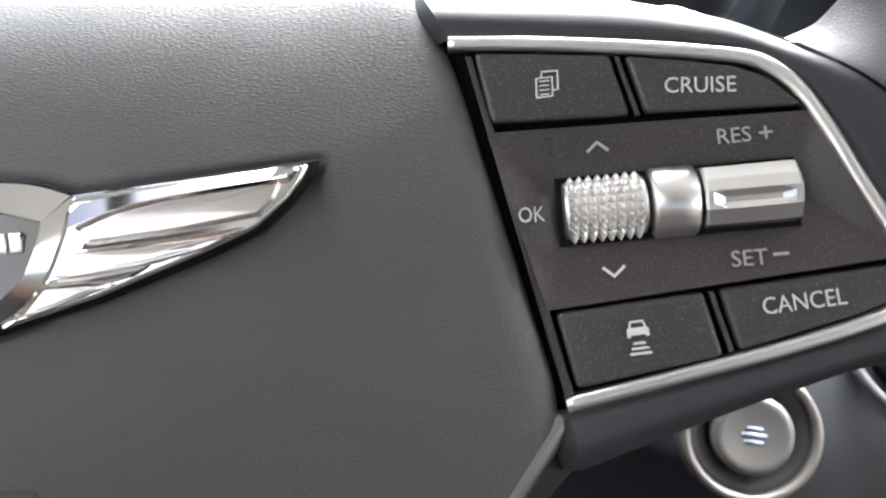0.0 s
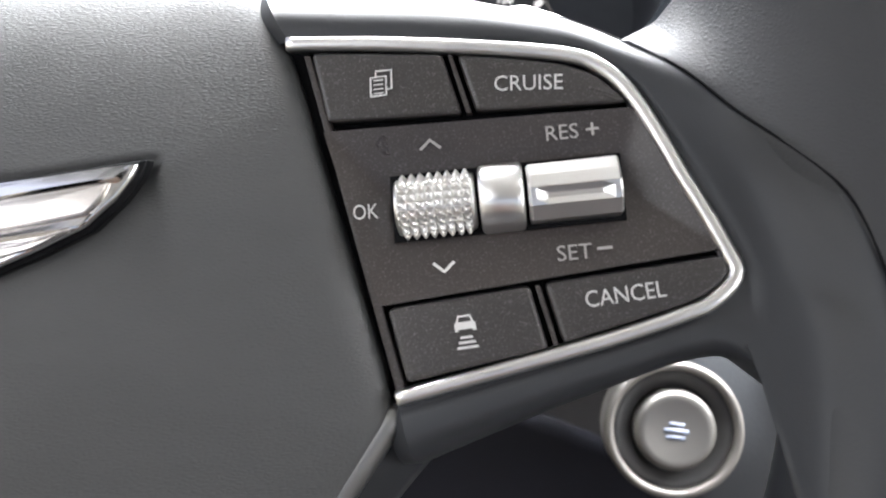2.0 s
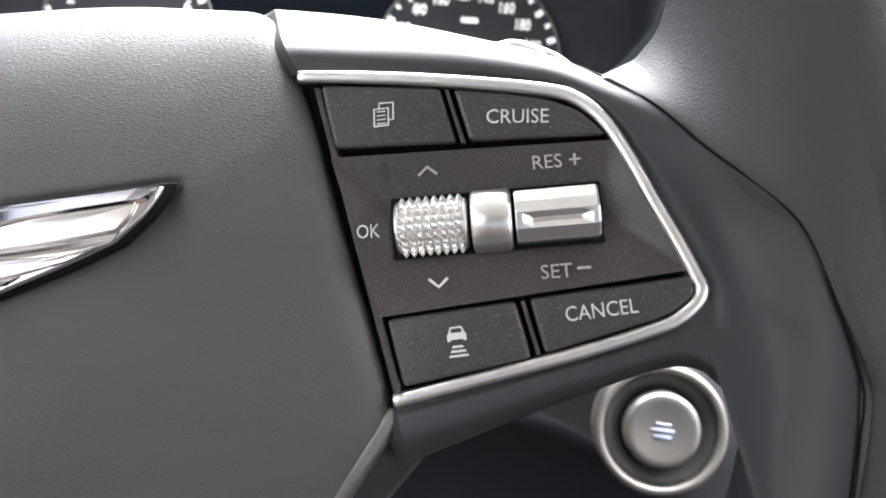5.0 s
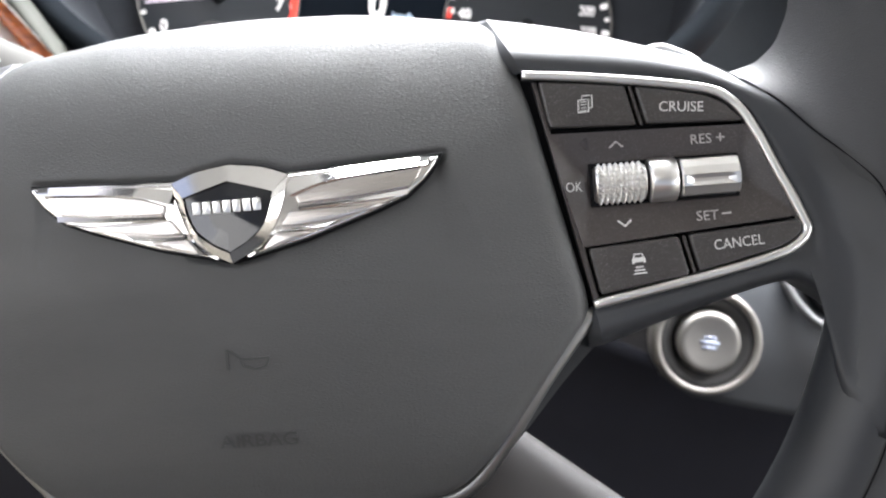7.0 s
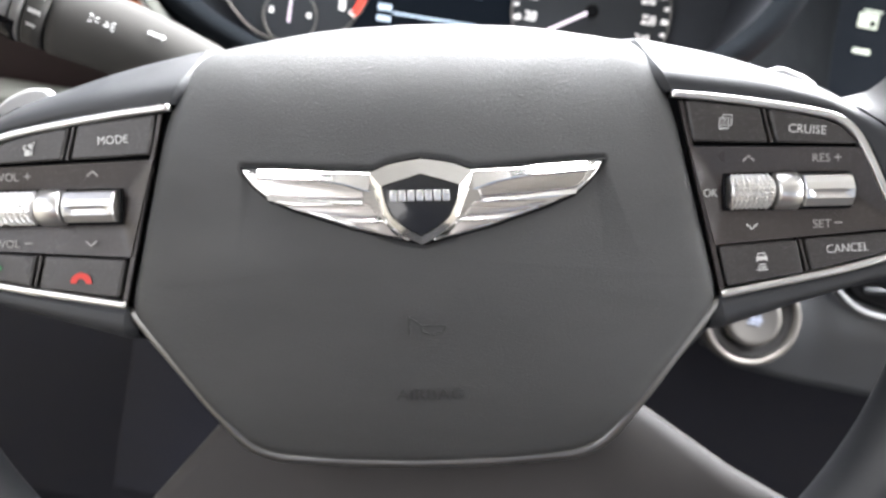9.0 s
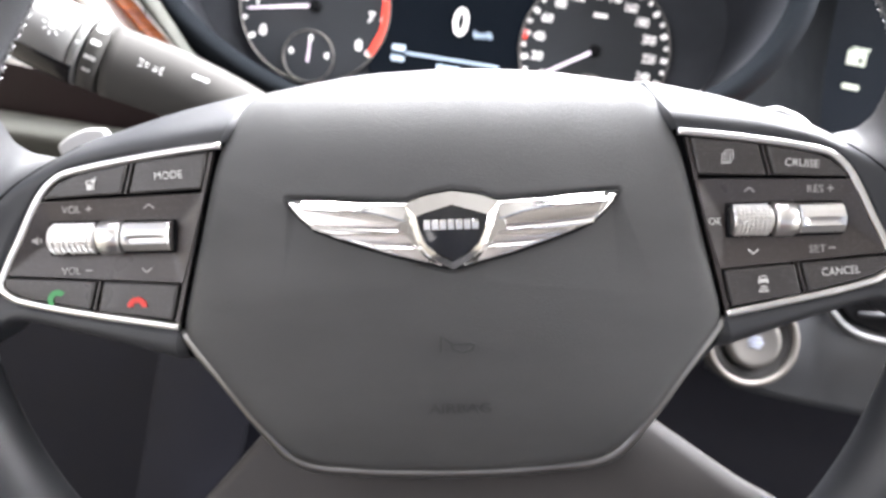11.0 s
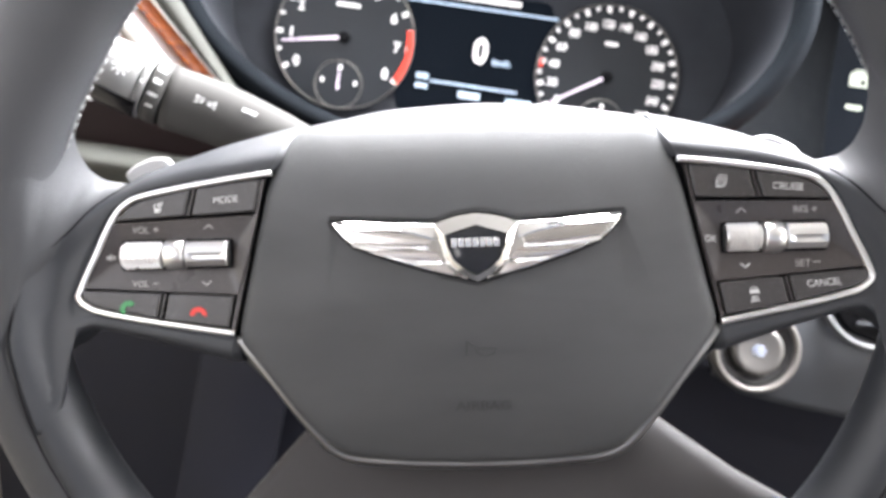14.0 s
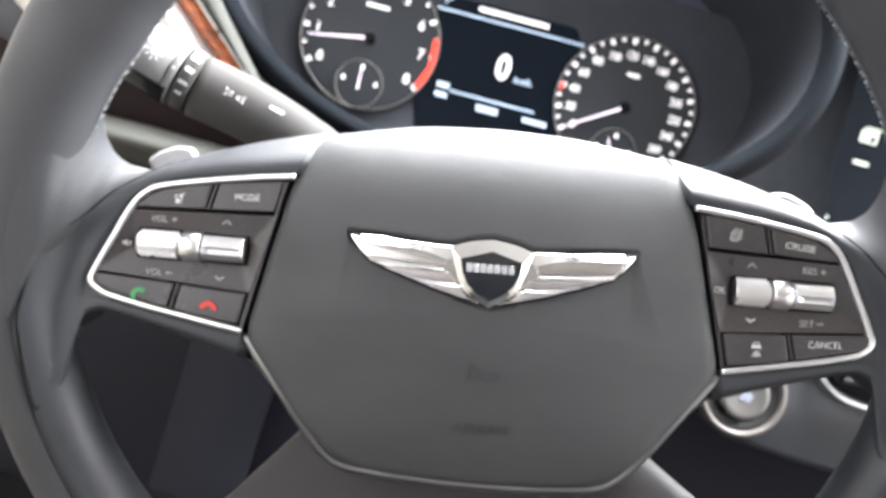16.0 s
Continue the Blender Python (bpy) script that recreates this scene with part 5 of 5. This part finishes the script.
# centre panel between cluster and screen, and the dash top
sheet("centre_panel", [[(0.165, 0.30, 0.20), (0.22, 0.33, 0.21), (0.275, 0.375, 0.21)],
                       [(0.165, 0.285, 0.11), (0.22, 0.32, 0.11), (0.280, 0.375, 0.11)],
                       [(0.165, 0.25, 0.03), (0.22, 0.28, 0.02), (0.290, 0.345, 0.01)],
                       [(0.165, 0.205, -0.012), (0.22, 0.212, -0.005), (0.300, 0.22, -0.003)]], "dark_panel", "panel beside the cluster, darkened for the shade under the dash top")
sheet("dash_top", [[(-0.40, 0.21, 0.235), (-0.2, 0.20, 0.262), (0.2, 0.24, 0.262), (0.5, 0.33, 0.235), (1.0, 0.33, 0.22)],
                   [(-0.40, 0.45, 0.29), (-0.2, 0.45, 0.31), (0.2, 0.47, 0.31), (0.5, 0.50, 0.29), (1.0, 0.50, 0.28)],
                   [(-0.40, 0.72, 0.36), (-0.2, 0.76, 0.37), (0.2, 0.80, 0.37), (0.5, 0.80, 0.37), (1.0, 0.72, 0.36)]], "hood", "black dash top")
sheet("glossy_panel", [[(-0.40, 0.188, 0.042), (-0.30, 0.185, 0.036), (-0.20, 0.185, 0.032), (-0.08, 0.188, 0.032)],
                     [(-0.40, 0.194, 0.027), (-0.30, 0.191, 0.021), (-0.20, 0.191, 0.018), (-0.08, 0.194, 0.018)],
                     [(-0.40, 0.200, 0.012), (-0.30, 0.197, 0.006), (-0.20, 0.197, 0.006), (-0.08, 0.200, 0.006)]], "piano", "glossy dark red-black panel")
sheet("ledge", [[(-0.40, 0.202, 0.016), (-0.30, 0.199, 0.010), (-0.20, 0.199, 0.009), (-0.08, 0.202, 0.008)],
                [(-0.40, 0.188, 0.000), (-0.30, 0.184, -0.005), (-0.20, 0.185, -0.005), (-0.08, 0.193, -0.007)],
                [(-0.40, 0.203, -0.020), (-0.30, 0.203, -0.020), (-0.20, 0.204, -0.020), (-0.08, 0.210, -0.027)]], "trim_grey", "grey ledge under the glossy panel")
sheet("side_panel", [[(-0.42, 0.225, 0.25), (-0.33, 0.228, 0.22), (-0.20, 0.232, 0.15)], [(-0.42, 0.225, 0.10), (-0.33, 0.228, 0.10), (-0.20, 0.232, 0.08)],
                     [(-0.42, 0.235, -0.03), (-0.33, 0.236, -0.03), (-0.20, 0.240, -0.03)]], "dash", "dark panel behind the strips")

# starter button
starter = thing("starter_button", at_car(0.1798, 0.1700, -0.0553, -4, 0, 0), "round brushed silver starter button in chrome ring", "button")
part("outer_ring", lathe(bmesh.new(), [(0.0262, 0.012), (0.0262, -0.001), (0.0257, -0.0028), (0.0246, -0.0036), (0.0230, -0.0031), (0.0222, -0.0010), (0.0220, 0.010)], 72), "dull_ring", starter, "dull chrome outer ring")
part("well", lathe(bmesh.new(), [(0.0224, 0.010), (0.0224, -0.0002), (0.0216, -0.0006), (0.0196, 0.0004), (0.0172, 0.0020), (0.0152, 0.0036), (0.0146, 0.008)], 64), "ring_well", starter, "dark grey inner ring")
part("cap", lathe(bmesh.new(), [(0.0152, 0.008), (0.0152, -0.0034), (0.0146, -0.0050), (0.0131, -0.0058), (0.0113, -0.0055), (0.0056, -0.0049), (0.0008, -0.0047)], 64), "silver_knob", starter, "brushed silver cap")
for x, z, w, h in ((0, 0.0024, 0.0030, 0.0008), (0, 0.0000, 0.0046, 0.0009), (0, -0.0025, 0.0036, 0.0007)):
    part("printed_line", box(bmesh.new(), x - w, x + w, -0.00505, -0.0044, z - h, z + h), "blue_print", starter)

# centre air vent with chrome lip
vent = thing("air_vent", CAR, "black air vent with chrome lip and slats", "air vent")
lip = curve_through([(0.2145, 0.178, -0.020), (0.2185, 0.174, -0.029), (0.231, 0.170, -0.0405), (0.252, 0.170, -0.0445), (0.32, 0.178, -0.046), (0.50, 0.19, -0.046)], 50)
part("lip", sweep(bmesh.new(), [tuple(p) for p in lip], round_section(0.0022, 0.0026, 10)), "vent_lip", vent, "satin chrome lip")
part("throat", slab(rounded([(0.222, 0.004), (0.222, -0.024), (0.233, -0.037), (0.252, -0.041), (0.50, -0.042), (0.50, 0.010)], 0.006), 0.1725, 0.02, 0.002), "gap", vent, "black throat")
for k in range(3):
    z = -0.008 - 0.0105 * k
    pth = [(0.228 + 0.004 * k, 0.1700, z - 0.002), (0.26, 0.1695, z), (0.36, 0.175, z + 0.001), (0.49, 0.178, z + 0.001)]
    part("slat", sweep(bmesh.new(), [tuple(p) for p in curve_through(pth, 20)], [(-0.0012, -0.004), (0.0012, -0.004), (0.0016, 0.0006), (-0.0016, 0.0006)]), "satin" if k == 1 else "soft", vent, "slat")

# centre screen
screen = thing("centre_screen", at_car(0.375, 0.392, 0.130, 0, 0, 6), "dark centre touch screen with lit signs", "screen")
part("bezel", slab(rounded([(-0.105, -0.075), (0.16, -0.075), (0.16, 0.085), (-0.105, 0.085)], 0.006), 0.002, 0.012, 0.0015), "dash", screen, "grey screen frame")
part("glass", slab(rounded([(-0.100, -0.071), (0.156, -0.071), (0.156, 0.081), (-0.100, 0.081)], 0.004), -0.0002, 0.003, 0.0004), "screen", screen, "dark glass")
part("radio_sign", joined(box(bmesh.new(), -0.079, -0.063, -0.0012, -0.0004, 0.0095, 0.0205, 0.0003), box(bmesh.new(), -0.076, -0.061, -0.0012, -0.0004, 0.0215, 0.0232)), "lit_icon", screen, "pale green radio sign", smooth=False)
part("radio_dot", moved(lathe(bmesh.new(), [(0.0024, 0.0), (0.0024, -0.0014)], 20), pose(-0.0675, 0, 0.0135)), "gap", screen)
part("caption", box(bmesh.new(), -0.078, -0.064, -0.0012, -0.0004, -0.0095, -0.0060), "lit_icon", screen, smooth=False)
part("climate_word", moved(lettering("Low", 0.0058), pose(-0.089, -0.0004, -0.058)), "lit_icon", screen, "lit climate word", smooth=False)

# ---------------------------------------------------------------- plain cabin round it
def wall(name, x0, x1, y0, y1, z0, z1, mat, kind="structure", label=""):
    ob = part(name, box(bmesh.new(), x0, x1, y0, y1, z0, z1, 0.004), mat, None, smooth=False)
    return tagged(ob, label, "", "", kind)


wall("floor", -0.46, 1.16, -1.7, 1.3, 0.10, 0.16, "carpet", label="black carpet floor of the car")
wall("ceiling", -0.46, 1.16, -1.7, 0.22, 1.24, 1.28, "headliner", label="light grey roof lining")
wall("wall_left", -0.46, -0.41, -1.7, 0.24, 0.16, 0.84, "beige", label="beige lower door lining")
wall("wall_left_front", -0.46, -0.41, 0.24, 1.3, 0.16, 0.90, "dash_dark", label="dark kick panel")
wall("wall_right", 1.11, 1.16, -1.7, 1.3, 0.16, 0.86, "beige", label="beige lower door lining")
wall("wall_back", -0.46, 1.16, -1.76, -1.70, 0.16, 0.92, "brown", label="brown rear wall below the window")
wall("wall_front", -0.46, 1.16, 1.24, 1.30, 0.16, 0.98, "dash_dark", label="black bulkhead")
for x in (-0.455, 1.115):
    wall("pillar", x, x + 0.04, -0.86, -0.76, 0.84, 1.24, "headliner", label="light grey window pillar")
